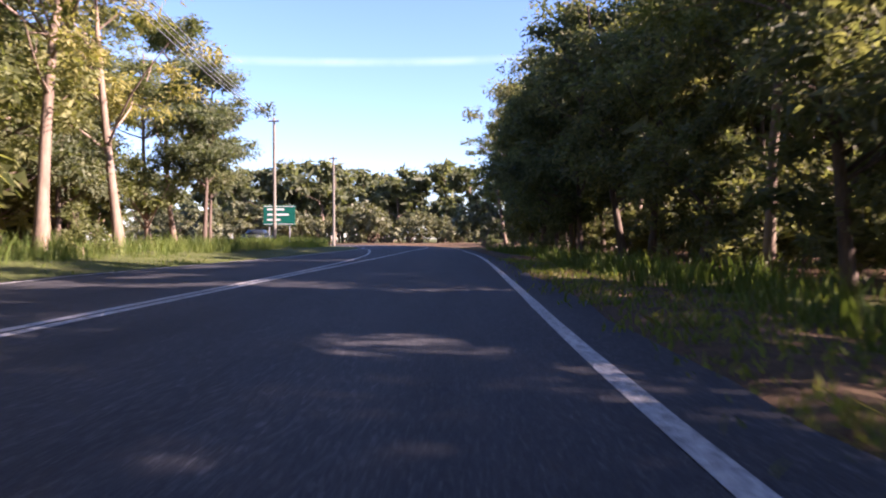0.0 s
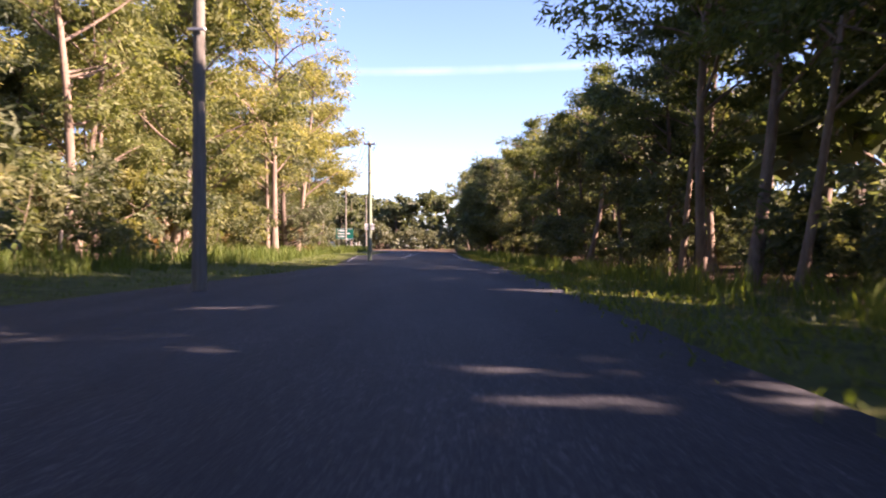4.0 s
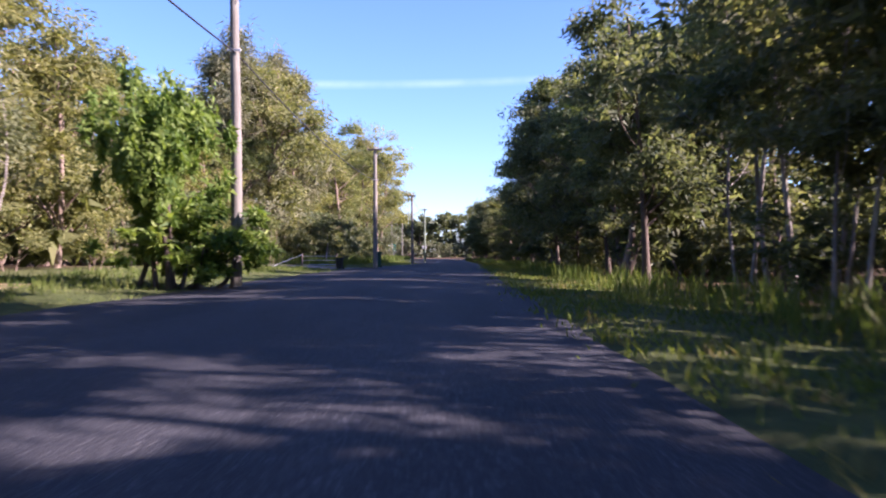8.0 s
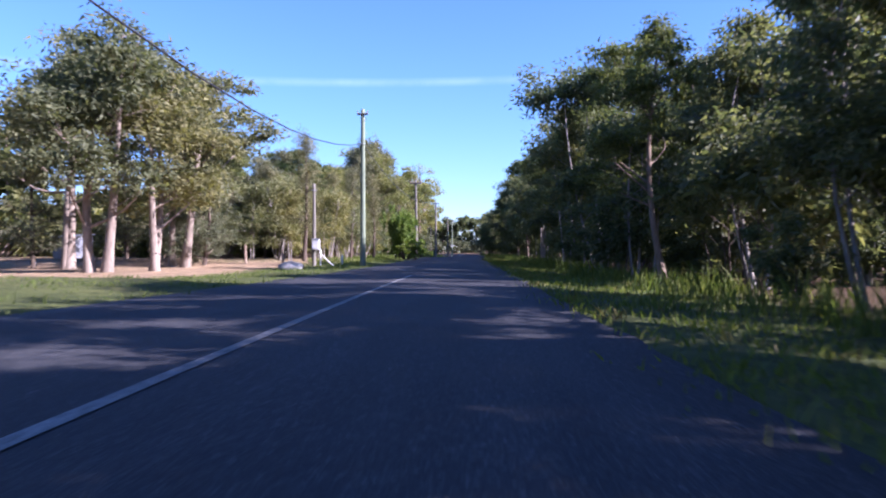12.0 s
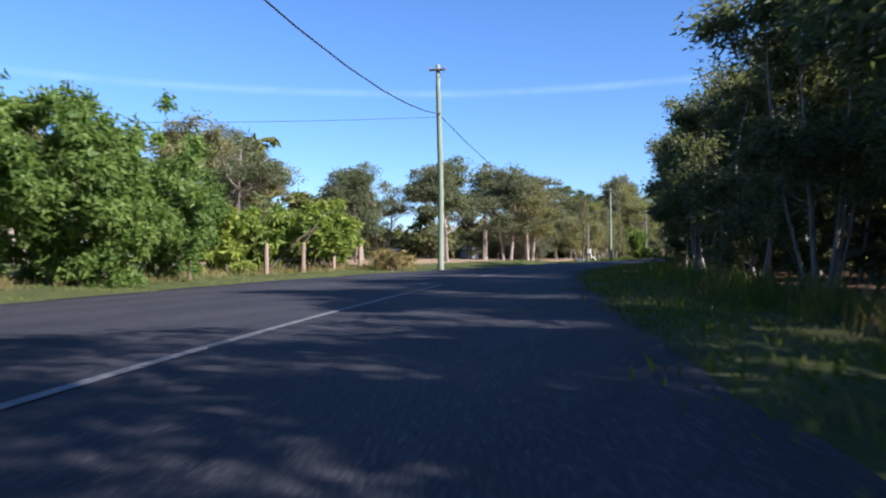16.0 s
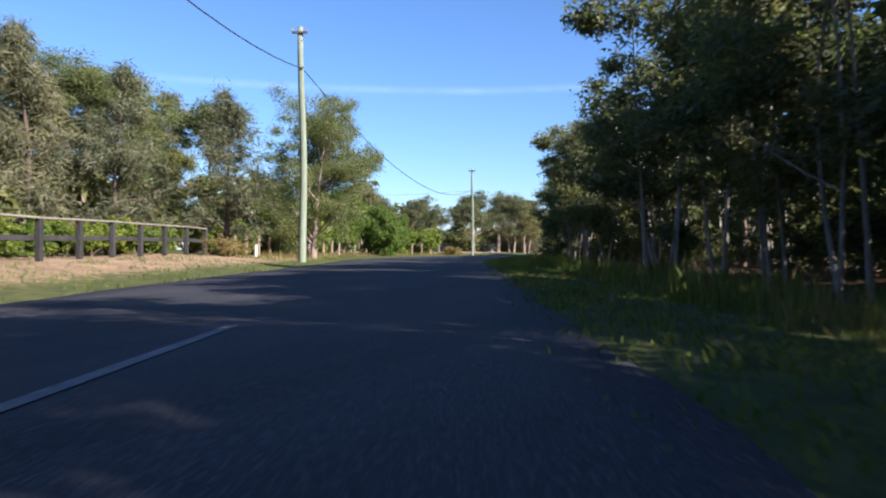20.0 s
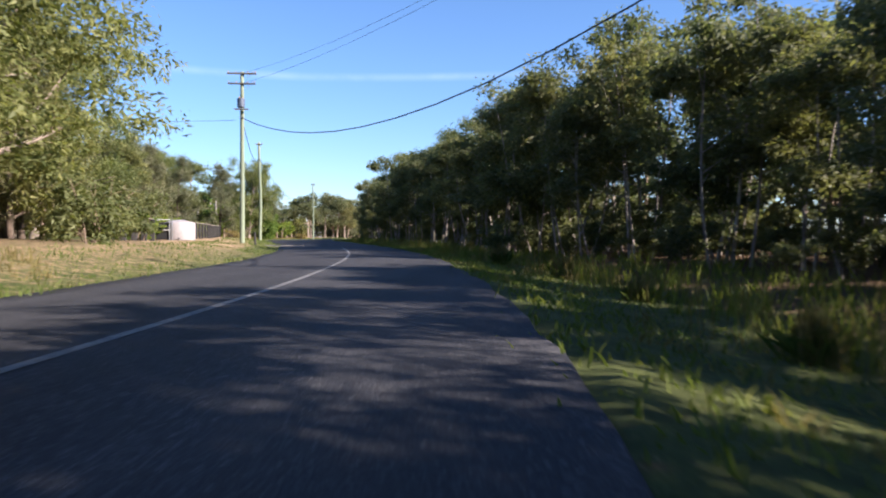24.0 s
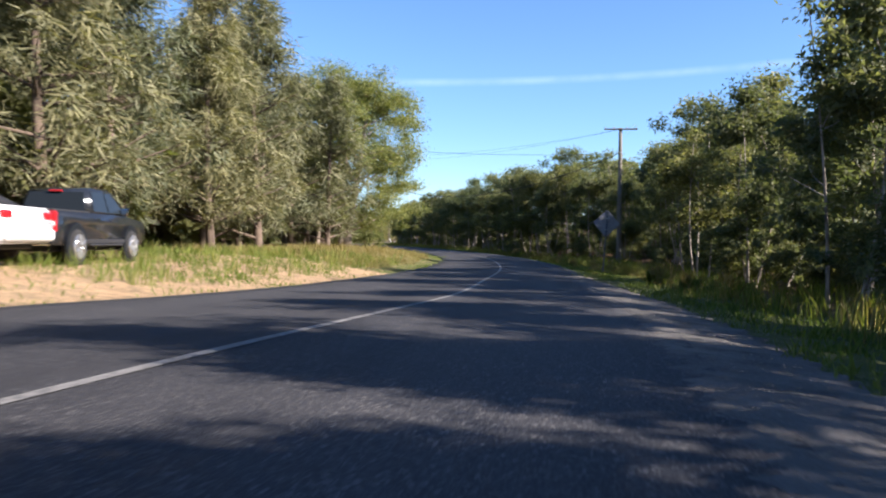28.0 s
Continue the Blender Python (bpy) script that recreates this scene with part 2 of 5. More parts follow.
MAT_ARM = surface("dark_timber", (0.035, 0.03, 0.025), (0.10, 0.085, 0.07), 2.0, 30, 0.9, 0, 0.4, (0.1, 1, 1))
MAT_POST = surface("split_post", (0.16, 0.115, 0.08), (0.32, 0.245, 0.18), 2.0, 30, 0.9, 0, 0.5, (1, 1, 0.1))
MAT_BLACKWOOD = surface("black_stained_timber", (0.012, 0.012, 0.012), (0.05, 0.047, 0.043), 2.0, 30, 0.8, 0, 0.3, (1, 1, 0.2))
MAT_RAILTOP = surface("worn_rail", (0.10, 0.09, 0.075), (0.26, 0.235, 0.20), 2.0, 30, 0.85, 0, 0.3)
MAT_WIRE = plain("cable_sheath", (0.02, 0.02, 0.022), 0.6)
MAT_STEEL = plain("galvanised_steel", (0.42, 0.43, 0.44), 0.45, 0.8)
MAT_GREYBACK = plain("sign_back", (0.24, 0.25, 0.28), 0.5, 0.3)
MAT_WHITE = plain("white_paint", (0.78, 0.77, 0.74), 0.55, 0, 0.4, 0.12)
MAT_SIGNGREEN = plain("green_sign_face", (0.0, 0.13, 0.095), 0.45)
MAT_BLUEGREY = plain("blue_grey_panel", (0.08, 0.10, 0.14), 0.5)
MAT_BIN = plain("green_plastic", (0.012, 0.07, 0.035), 0.5)
MAT_BINDARK = plain("black_plastic", (0.016, 0.016, 0.018), 0.5)
MAT_YELLOW = plain("yellow_plastic", (0.62, 0.47, 0.05), 0.5)
MAT_TANK = plain("cream_tank", (0.30, 0.275, 0.27), 0.6, 0, 0.3, 0.1, 3.0)
MAT_CONCRETE = surface("concrete", (0.42, 0.40, 0.37), (0.62, 0.60, 0.56), 1.5, 22, 0.9, 0, 0.4)
MAT_CERAMIC = plain("insulator_glaze", (0.30, 0.20, 0.14), 0.2)
MAT_UTE = plain("black_car_paint", (0.012, 0.014, 0.018), 0.18, 0.0, 0.6, 0.1)
MAT_CAR = plain("white_car_paint", (0.55, 0.56, 0.575), 0.2, 0.0, 0.5, 0.03)
MAT_TYRE = plain("tyre_rubber", (0.02, 0.02, 0.02), 0.85)
MAT_RIM = plain("alloy_rim", (0.60, 0.61, 0.62), 0.3, 0.9)
MAT_TRIM = plain("dark_trim", (0.02, 0.02, 0.022), 0.6)
MAT_CHROME = plain("chrome", (0.75, 0.75, 0.76), 0.12, 1.0)
MAT_REDLAMP = plain("red_lamp_lens", (0.28, 0.012, 0.016), 0.12, 0.0, 0.6, 0.1)
MAT_STONE = surface("pale_boulder", (0.17, 0.165, 0.16), (0.36, 0.35, 0.335), 2.0, 16, 0.9, 0, 0.6)


def glass_material():
    m, nt, b = material("tinted_glass", 0.04, 0.0, 0.18)
    b.inputs["Base Color"].default_value = (0.012, 0.015, 0.018, 1)
    return m


MAT_GLASS = glass_material()
m_cloud, nt_cloud, b_cloud = material("thin_cloud", 1.0)
tr = nt_cloud.nodes.new("ShaderNodeBsdfTransparent")
em = nt_cloud.nodes.new("ShaderNodeEmission")
em.inputs["Color"].default_value, em.inputs["Strength"].default_value = (0.80, 0.88, 1.0, 1), 0.42
mx = nt_cloud.nodes.new("ShaderNodeMixShader")
uvn = nt_cloud.nodes.new("ShaderNodeUVMap")
sepn = nt_cloud.nodes.new("ShaderNodeSeparateXYZ")
nt_cloud.links.new(uvn.outputs[0], sepn.inputs[0])
bandv = ramp(nt_cloud, sepn.outputs["Y"], [(0.0, (0, 0, 0)), (0.45, (0.55, 0.55, 0.55)), (0.6, (0.5, 0.5, 0.5)), (1.0, (0, 0, 0))])
puff = ramp(nt_cloud, noise_tex(nt_cloud, 0.004, 4, 0.6, coords(nt_cloud)), [(0.3, (0.08, 0.08, 0.08)), (0.7, (0.38, 0.38, 0.38))])
endf = ramp(nt_cloud, sepn.outputs["X"], [(0.0, (0, 0, 0)), (0.12, (1, 1, 1)), (0.86, (1, 1, 1)), (1.0, (0, 0, 0))])
nt_cloud.links.new(mix(nt_cloud, 1.0, mix(nt_cloud, 1.0, bandv, puff, "MULTIPLY"), endf, "MULTIPLY"), mx.inputs[0])
nt_cloud.links.new(tr.outputs[0], mx.inputs[1])
nt_cloud.links.new(em.outputs[0], mx.inputs[2])
nt_cloud.links.new(mx.outputs[0], nt_cloud.nodes["Material Output"].inputs["Surface"])

# ---- building blocks ----
rng = np.random.default_rng(7)


def fast_mesh(name, verts, faces, mat=None, smooth=False):
    """A mesh from arrays: faces all of one size, or a list of such arrays."""
    verts = np.asarray(verts, dtype=np.float32).reshape(-1, 3)
    groups = [np.asarray(f, dtype=np.int32) for f in (faces if isinstance(faces, list) else [faces]) if len(f)]
    me = bpy.data.meshes.new(name)
    me.vertices.add(len(verts))
    me.vertices.foreach_set("co", verts.ravel())
    loops = np.concatenate([g.ravel() for g in groups])
    sizes = np.concatenate([np.full(len(g), g.shape[1], dtype=np.int32) for g in groups])
    starts = np.concatenate([[0], np.cumsum(sizes)[:-1]]).astype(np.int32)
    me.loops.add(len(loops))
    me.loops.foreach_set("vertex_index", loops)
    me.polygons.add(len(sizes))
    me.polygons.foreach_set("loop_start", starts)
    me.polygons.foreach_set("use_smooth", np.full(len(sizes), smooth, dtype=bool))
    me.update(calc_edges=True)
    if mat is not None:
        me.materials.append(mat)
    return me


def thing(name, x, y, z, turn=0.0, label="", category="", group="", kind=""):
    ob = new(name)
    ob.empty_display_size = 0.2
    ob.matrix_basis = pose(x, y, z, 0, 0, turn)
    return tagged(ob, label, category, group, kind)


def child(name, me, parent, label=""):
    ob = new(name, me)
    ob.parent = parent
    return tagged(ob, label)


def part(name, bm, mat, parent, label="", smooth=False):
    me = bpy.data.meshes.new(name)
    bm.to_mesh(me)
    bm.free()
    if smooth:
        me.polygons.foreach_set("use_smooth", np.full(len(me.polygons), True, dtype=bool))
    me.materials.append(mat)
    return child(name, me, parent, label)


def box(w, d, h, at=(0, 0, 0), bevel=0.01, rot=(0, 0, 0), taper=1.0, bm=None):
    """A bevelled block standing on at."""
    bm = bm or bmesh.new()
    r = bmesh.ops.create_cube(bm, size=1.0)
    vs = r["verts"]
    for v in vs:
        k = taper if v.co.z > 0 else 1.0
        v.co = Vector((v.co.x * w * k, v.co.y * d * k, (v.co.z + 0.5) * h))
    if bevel:
        es = list({e for v in vs for e in v.link_edges})
        r = bmesh.ops.bevel(bm, geom=es, offset=bevel, segments=1, affect="EDGES")
        vs = list({v for f in r["faces"] for v in f.verts} | {v for v in vs if v.is_valid})
    bmesh.ops.transform(bm, matrix=pose(*at, *rot), verts=[v for v in vs if v.is_valid])
    return bm


def rod(r1, r2, h, at=(0, 0, 0), rot=(0, 0, 0), sides=12, bm=None, bevel=0.0):
    """A tapered round bar standing on at."""
    bm = bm or bmesh.new()
    r = bmesh.ops.create_cone(bm, cap_ends=True, segments=sides, radius1=r1, radius2=r2, depth=h)
    bmesh.ops.translate(bm, verts=r["verts"], vec=(0, 0, h / 2))
    vs = r["verts"]
    if bevel:
        caps = [e for e in {e for v in vs for e in v.link_edges} if any(len(f.verts) > 4 for f in e.link_faces)]
        q = bmesh.ops.bevel(bm, geom=caps, offset=bevel, segments=2, affect="EDGES")
        vs = list({v for v in vs if v.is_valid} | {v for f in q["faces"] for v in f.verts})
    bmesh.ops.transform(bm, matrix=pose(*at, *rot), verts=vs)
    return bm


def tube(points, radii, sides=7):
    """Rings of a bent tapered tube: vertices and quads."""
    pts, n = np.asarray(points, float), len(points)
    tang = np.gradient(pts, axis=0)
    tang /= np.linalg.norm(tang, axis=1)[:, None] + 1e-9
    ref = np.where(np.abs(tang[:, 2:3]) > 0.9, np.array([[1.0, 0, 0]]), np.array([[0, 0, 1.0]]))
    a = np.cross(tang, ref)
    a /= np.linalg.norm(a, axis=1)[:, None] + 1e-9
    b = np.cross(tang, a)
    for i in range(1, n):
        if a[i] @ a[i - 1] < 0:
            a[i], b[i] = -a[i], -b[i]
    ang = np.linspace(0, 2 * np.pi, sides, endpoint=False)
    v = pts[:, None, :] + np.asarray(radii)[:, None, None] * (np.cos(ang)[None, :, None] * a[:, None, :] + np.sin(ang)[None, :, None] * b[:, None, :])
    i, j = np.meshgrid(np.arange(n - 1), np.arange(sides), indexing="ij")
    k = (j + 1) % sides
    f = np.stack([i * sides + j, i * sides + k, (i + 1) * sides + k, (i + 1) * sides + j], -1).reshape(-1, 4)
    return v.reshape(-1, 3), f


def join(pieces):
    vs, fs, n = [], [], 0
    for v, f in pieces:
        vs.append(v)
        fs.append(f + n)
        n += len(v)
    return np.concatenate(vs), np.concatenate(fs)


def leaf_cloud(centres, count, spread, length, width, droop, r):
    """Slender leaves in tight tufts: each tuft is domed above and flatter below, and its size varies."""
    m = len(centres)
    size = r.uniform(0.6, 1.3, m)
    c = np.repeat(np.asarray(centres, float), count, axis=0)
    n = len(c)
    o = r.normal(size=(n, 3))
    o /= np.linalg.norm(o, axis=1)[:, None]
    deep = r.random((n, 1)) ** 0.5
    o *= deep * 1.5
    o[:, 2] *= np.where(o[:, 2] < 0, 0.7, 1.0)
    o += r.normal(size=(n, 3)) * 0.16
    p = c + o * np.asarray(spread) * np.repeat(size, count)[:, None]
    d = r.normal(size=(n, 3)) * [1, 1, 0.6] - [0, 0, droop] + o * 0.45
    d /= np.linalg.norm(d, axis=1)[:, None]
    s = np.cross(d, r.normal(size=(n, 3)))
    s /= np.linalg.norm(s, axis=1)[:, None] + 1e-9
    k = r.uniform(0.6, 1.3, (n, 1)) * (0.95 + 0.8 * (1 - deep))
    v = np.stack([p + s * width * 0.5 * k, p + d * length * k, p - s * width * 0.5 * k - d * length * 0.12 * k], 1).reshape(-1, 3)
    return v, np.arange(3 * n).reshape(n, 3)


# ---- the plan ----
# road centre: x, y, z
ROAD = [
        (-320, 140, 0),
        (-100, 128, 0),
        (-45, 116, 0),
        (-18, 99, 0),
        (-6.2, 74, 0),
        (-2.73, 39.97, -0.0),
        (-2.29, -0.02, -0.0),
        (-2.07, -20.02, 0.02),
        (-2.28, -39.93, 0.11),
        (-2.99, -59.91, 0.23),
        (-3.44, -79.95, 0.34),
        (-3.42, -99.99, 0.35),
        (-3.28, -119.97, 0.37),
        (-3.2, -139.97, 0.42),
        (-3.16, -159.97, 0.49),
        (-2.96, -175.02, 0.5),
        (-1.98, -190.11, 0.48),
        (0.41, -205.15, 0.47),
        (3.9, -219.94, 0.49),
        (10.09, -239.04, 0.5),
        (17.73, -257.61, 0.47),
        (25.3, -276.08, 0.39),
        (31.8, -294.83, 0.32),
        (35.52, -309.2, 0.29),
        (38.19, -323.83, 0.29),
        (39.7, -338.5, 0.3),
        (39.89, -353.33, 0.41),
        (39.17, -369.35, 0.72),
        (38.96, -410.78, 1.05),
]


def spline(pts, step=1.0):
    """Points every metre on a smooth curve through pts."""
    p = np.asarray(pts, float)
    p = np.vstack([2 * p[0] - p[1], p, 2 * p[-1] - p[-2]])
    out = []
    for i in range(1, len(p) - 2):
        n = max(2, int(np.linalg.norm(p[i + 1] - p[i]) / step * 2))
        d0, d1, d2 = (max(1e-6, np.linalg.norm(p[k + 1] - p[k])) ** 0.5 for k in (i - 1, i, i + 1))
        m1 = (p[i + 1] - p[i]) + d1 * ((p[i] - p[i - 1]) / d0 - (p[i + 1] - p[i - 1]) / (d0 + d1))
        m2 = (p[i + 1] - p[i]) + d1 * ((p[i + 2] - p[i + 1]) / d2 - (p[i + 2] - p[i]) / (d1 + d2))
        t = np.linspace(0, 1, n, endpoint=False)[:, None]
        out.append((2 * t**3 - 3 * t**2 + 1) * p[i] + (t**3 - 2 * t**2 + t) * m1 + (-2 * t**3 + 3 * t**2) * p[i + 1] + (t**3 - t**2) * m2)
    out = np.vstack(out + [p[-2:-1]])
    s = np.concatenate([[0], np.cumsum(np.linalg.norm(np.diff(out[:, :2], axis=0), axis=1))])
    q = np.arange(0, s[-1], step)
    return q, np.stack([np.interp(q, s, out[:, k]) for k in range(3)], 1)


RS, RP = spline(ROAD)
RS = RS - RS[np.argmin(np.abs(RP[:, 1]))]          # station 0 where the road crosses y = 0, growing towards -y
RT = np.gradient(RP[:, :2], axis=0)
RT /= np.linalg.norm(RT, axis=1)[:, None]
RN = np.stack([-RT[:, 1], RT[:, 0]], 1)            # to the side of the dark trees

EDGE_R = ((-400, 3.6), (-30, 3.7), (-5, 3.75), (16, 4.0), (30, 4.15), (60, 4.0), (80, 3.9), (104, 3.5), (125, 3.4), (150, 3.3), (187, 3.2), (198, 3.4), (210, 3.75), (231, 3.95), (247, 3.85), (256, 3.6), (270, 3.2), (305, 3.05), (340, 3.0), (354, 2.9), (358, 2.85), (363, 3.2), (368, 3.5), (400, 3.6))
EDGE_L = ((-400, 3.6), (-60, 4.5), (-16, 6.6), (9, 4.6), (20, 3.7), (45, 4.2), (68, 4.4), (78, 3.9), (104, 3.75), (120, 3.4), (148, 3.2), (163, 3.7), (175, 3.9), (184, 4.6), (191, 6.0), (202, 6.8), (214, 6.8), (226, 5.8), (236, 4.8), (244, 3.9), (268, 3.9), (300, 3.3), (330, 3.0), (347, 3.6), (363, 4.3), (372, 5.2), (400, 5.2))


def table(t, s):
    return np.interp(s, [a for a, _ in t], [b for _, b in t])


def nearest(x, y):
    """Station, distance to the side and road height of points of the plan."""
    x, y = np.atleast_1d(np.asarray(x, float)), np.atleast_1d(np.asarray(y, float))
    s, u, z = np.empty(len(x)), np.empty(len(x)), np.empty(len(x))
    for a in range(0, len(x), 20000):
        b = slice(a, a + 20000)
        i = np.argmin((x[b, None] - RP[None, :, 0]) ** 2 + (y[b, None] - RP[None, :, 1]) ** 2, axis=1)
        dx, dy = x[b] - RP[i, 0], y[b] - RP[i, 1]
        s[b], u[b], z[b] = RS[i] + dx * RT[i, 0] + dy * RT[i, 1], dx * RN[i, 0] + dy * RN[i, 1], RP[i, 2]
    return s, u, z


def wave(x, y, size, seed):
    """A gentle roll of the ground."""
    return (np.sin(x / size + seed) * np.cos(y / size * 1.3 + seed * 1.7) + np.sin((x + y) / size * 0.61 + seed * 3.1) * 0.7) * 0.5


def ground_z(x, y, under_road=True):
    x, y = np.atleast_1d(np.asarray(x, float)), np.atleast_1d(np.asarray(y, float))
    s, u, z = nearest(x, y)
    r, l = table(EDGE_R, s), table(EDGE_L, s)
    over = np.where(u > 0, u - r, -u - l)           # distance outside the seal
    right = np.interp(over, [0, 0.6, 2.2, 4.5, 8, 14, 60], [-0.015, -0.05, -0.16, -0.22, -0.12, 0.0, 0.1])
    right *= table(((-400, 1), (280, 1), (310, 2.2), (330, 2.6), (350, 1.6), (400, 1.0)), s)
    left = np.interp(over, [0, 0.5, 2.0, 4.0, 7.0, 12, 60], [-0.015, -0.02, 0.08, 0.2, 0.26, 0.3, 0.4])
    left *= table(((-400, 1), (124, 1), (130, -0.4), (147, -0.4), (154, 1), (225, 1), (245, 1.5), (290, 1.6), (310, 2.4), (330, 2.0), (346, 2.0), (354, 2.4), (400, 2.4)), s)
    out = z + np.where(u > 0, right, left) + np.clip(over / 4, 0, 1) * (0.06 * wave(x, y, 2.3, 1) + 0.05 * wave(x, y, 6.1, 2))
    far = np.clip((np.abs(u) - 60) / 100, 0, 1)
    out = out * (1 - far)
    return np.where((over < 0.0) & under_road, z - 0.12, out)


def gz(x, y):
    return float(ground_z(x, y, False)[0])


def at(s, u):
    """The plan's x, y at a station, u metres to the side."""
    i = np.interp(s, RS, np.arange(len(RS)))
    a = int(min(max(i, 0), len(RS) - 1))
    return RP[a, 0] + (s - RS[a]) * RT[a, 0] + u * RN[a, 0], RP[a, 1] + (s - RS[a]) * RT[a, 1] + u * RN[a, 1]


def heading(s):
    """Degrees by which the road's backward direction turns from +y."""
    a = int(min(max(np.interp(s, RS, np.arange(len(RS))), 0), len(RS) - 1))
    return math.degrees(math.atan2(RT[a, 0], -RT[a, 1]))


# ---- ground, road and markings ----


def build_ground():
    xs, ys = np.arange(-62, 86.1, 0.8), np.arange(-432, 152.1, 0.8)
    X, Y = np.meshgrid(xs, ys, indexing="ij")
    x, y = X.ravel(), Y.ravel()
    s, u, z = nearest(x, y)
    zz = ground_z(x, y)
    v = np.stack([x, y, zz], 1)
    i, j = np.meshgrid(np.arange(len(xs) - 1), np.arange(len(ys) - 1), indexing="ij")
    k = i * len(ys) + j
    f = np.stack([k, k + len(ys), k + len(ys) + 1, k + 1], -1).reshape(-1, 4)
    # a skirt out to the horizon
    n0 = len(v)
    rim = np.concatenate([np.arange(len(ys)), np.arange(1, len(xs)) * len(ys) + len(ys) - 1, (len(xs) - 1) * len(ys) + np.arange(len(ys) - 2, -1, -1), np.arange(len(xs) - 2, 0, -1) * len(ys)])
    centre = np.array([12.0, -140.0])
    d = v[rim, :2] - centre
    out1 = np.column_stack([v[rim, :2] + d / np.linalg.norm(d, axis=1)[:, None] * 0.5, v[rim, 2] - 0.05])
    out2 = np.column_stack([centre + d / np.linalg.norm(d, axis=1)[:, None] * 4000, np.full(len(rim), -1.0)])
    m = len(rim)
    q, w = np.arange(m), (np.arange(m) + 1) % m
    sk1 = np.stack([rim[q], rim[w], n0 + w, n0 + q], 1)[:, ::-1]
    sk2 = np.stack([n0 + q, n0 + w, n0 + m + w, n0 + m + q], 1)[:, ::-1]
    v = np.vstack([v, out1, out2])
    me = fast_mesh("ground", v, np.vstack([f, sk1, sk2]), MAT_GROUND, True)
    # soil: red = leaf litter, green = bare earth
    r, l = table(EDGE_R, s), table(EDGE_L, s)
    over = np.where(u > 0, u - r, -u - l)
    litter = np.where(u > 0, np.interp(over, [0, 0.5, 3.0, 6.0, 10], [0.3, 0.1, 0.2, 0.75, 1.0]), np.interp(over, [0, 3, 8, 14], [0.1, 0.1, 0.35, 0.8]))
    litter = np.where((u > 0) & (s < 25), np.maximum(litter, np.interp(over, [0, 0.3, 2.2, 3.0], [0.9, 1.0, 0.85, 0.3])), litter)
    litter = np.where((u < 0) & (s > 128) & (s < 300), litter * 0.25, litter)
    litter = np.where((u < 0) & (s > 300), np.interp(over, [0, 2, 6, 12], [0.05, 0.3, 0.6, 0.6]), litter)
    litter *= np.interp(over, [22, 40], [1.0, 0.3])
    earth = np.zeros(len(x))
    earth = np.where((u < 0) & (s > 126) & (s < 184), np.interp(over, [0, 3.0, 6.0, 22, 40], [0.0, 0.15, 0.85, 0.85, 0.2]), earth)
    earth = np.where((u < 0) & (s > 232) & (s < 300), np.interp(over, [0, 1.2, 2.5, 7, 10], [0.1, 0.25, 0.8, 0.75, 0.2]), earth)
    earth = np.where((u < 0) & (s > 350), np.interp(over, [0, 0.5, 4, 7, 9], [0.6, 0.85, 0.8, 0.4, 0.3]), earth)
    earth = np.where((u < 0) & (s > 300) & (s <= 350), np.interp(over, [0, 1.0, 4, 9], [0.25, 0.4, 0.55, 0.35]), earth)
    earth = np.where((u < 0) & (s > 98) & (s <= 126), np.interp(over, [0, 2.0, 4.0, 10], [0.0, 0.2, 0.6, 0.5]), earth)
    col = me.color_attributes.new("soil", "FLOAT_COLOR", "POINT")
    data = np.zeros((len(v), 4), dtype=np.float32)
    data[:len(x), 0], data[:len(x), 1], data[:, 3] = litter, earth, 1
    data[len(x):, 0] = 0.27
    col.data.foreach_set("color", data.ravel())
    tagged(new("ground", me), "grassy roadside ground with leaf litter and bare earth", "ground", kind="structure")


def strip(name, mat, s0, s1, left, right, lift, label, category, step=1.0, ragged=0.0, columns=9, drop=0.0, fall=0.0):
    """A sheet along the road between two sides; lift metres above the road's own surface."""
    st = np.arange(s0, s1 + 1e-6, step)
    lo, hi = (np.array([f(s) for s in st]) for f in (left, right))
    if ragged:
        lo = lo + ragged * (wave(st, st, 0.9, 3) + wave(st, st, 2.7, 4))
        hi = hi + ragged * (wave(st, st, 0.8, 5) + wave(st, st, 3.1, 6))
    t = np.linspace(0, 1, columns)
    rows = []
    for s, a, b in zip(st, lo, hi):
        us = a + (b - a) * t
        if drop:
            us = np.concatenate([[a - 0.07], us, [b + 0.07]])
        i = np.interp(s, RS, np.arange(len(RS)))
        k = int(min(i, len(RS) - 2))
        w = i - k
        p = RP[k] * (1 - w) + RP[k + 1] * w
        n = RN[k] * (1 - w) + RN[k + 1] * w
        zz = p[2] + lift - 0.012 * np.abs(us) + 0.03 - fall * np.clip((us - a) / (b - a + 1e-6), 0, 1)
        if drop:
            zz[0] -= min(drop, lift + 0.004) if lift else drop
            zz[-1] -= drop
        rows.append(np.stack([p[0] + us * n[0], p[1] + us * n[1], zz], 1))
    v = np.array(rows)
    n, m = v.shape[:2]
    i, j = np.meshgrid(np.arange(n - 1), np.arange(m - 1), indexing="ij")
    k = i * m + j
    f = np.stack([k, k + m, k + m + 1, k + 1], -1).reshape(-1, 4)
    me = fast_mesh(name, v.reshape(-1, 3), f, mat, True)
    return tagged(new(name, me), label, category, kind="structure")


build_ground()
strip("road", MAT_ROAD, -395, 408, lambda s: -table(EDGE_L, s), lambda s: table(EDGE_R, s), 0.0, "dark sealed asphalt road with ragged edges", "road", 1.0, 0.10, 13, 0.10)
SHOULDER = ((346, 0.0), (352, 0.3), (358, 0.85), (372, 0.95), (405, 1.2))


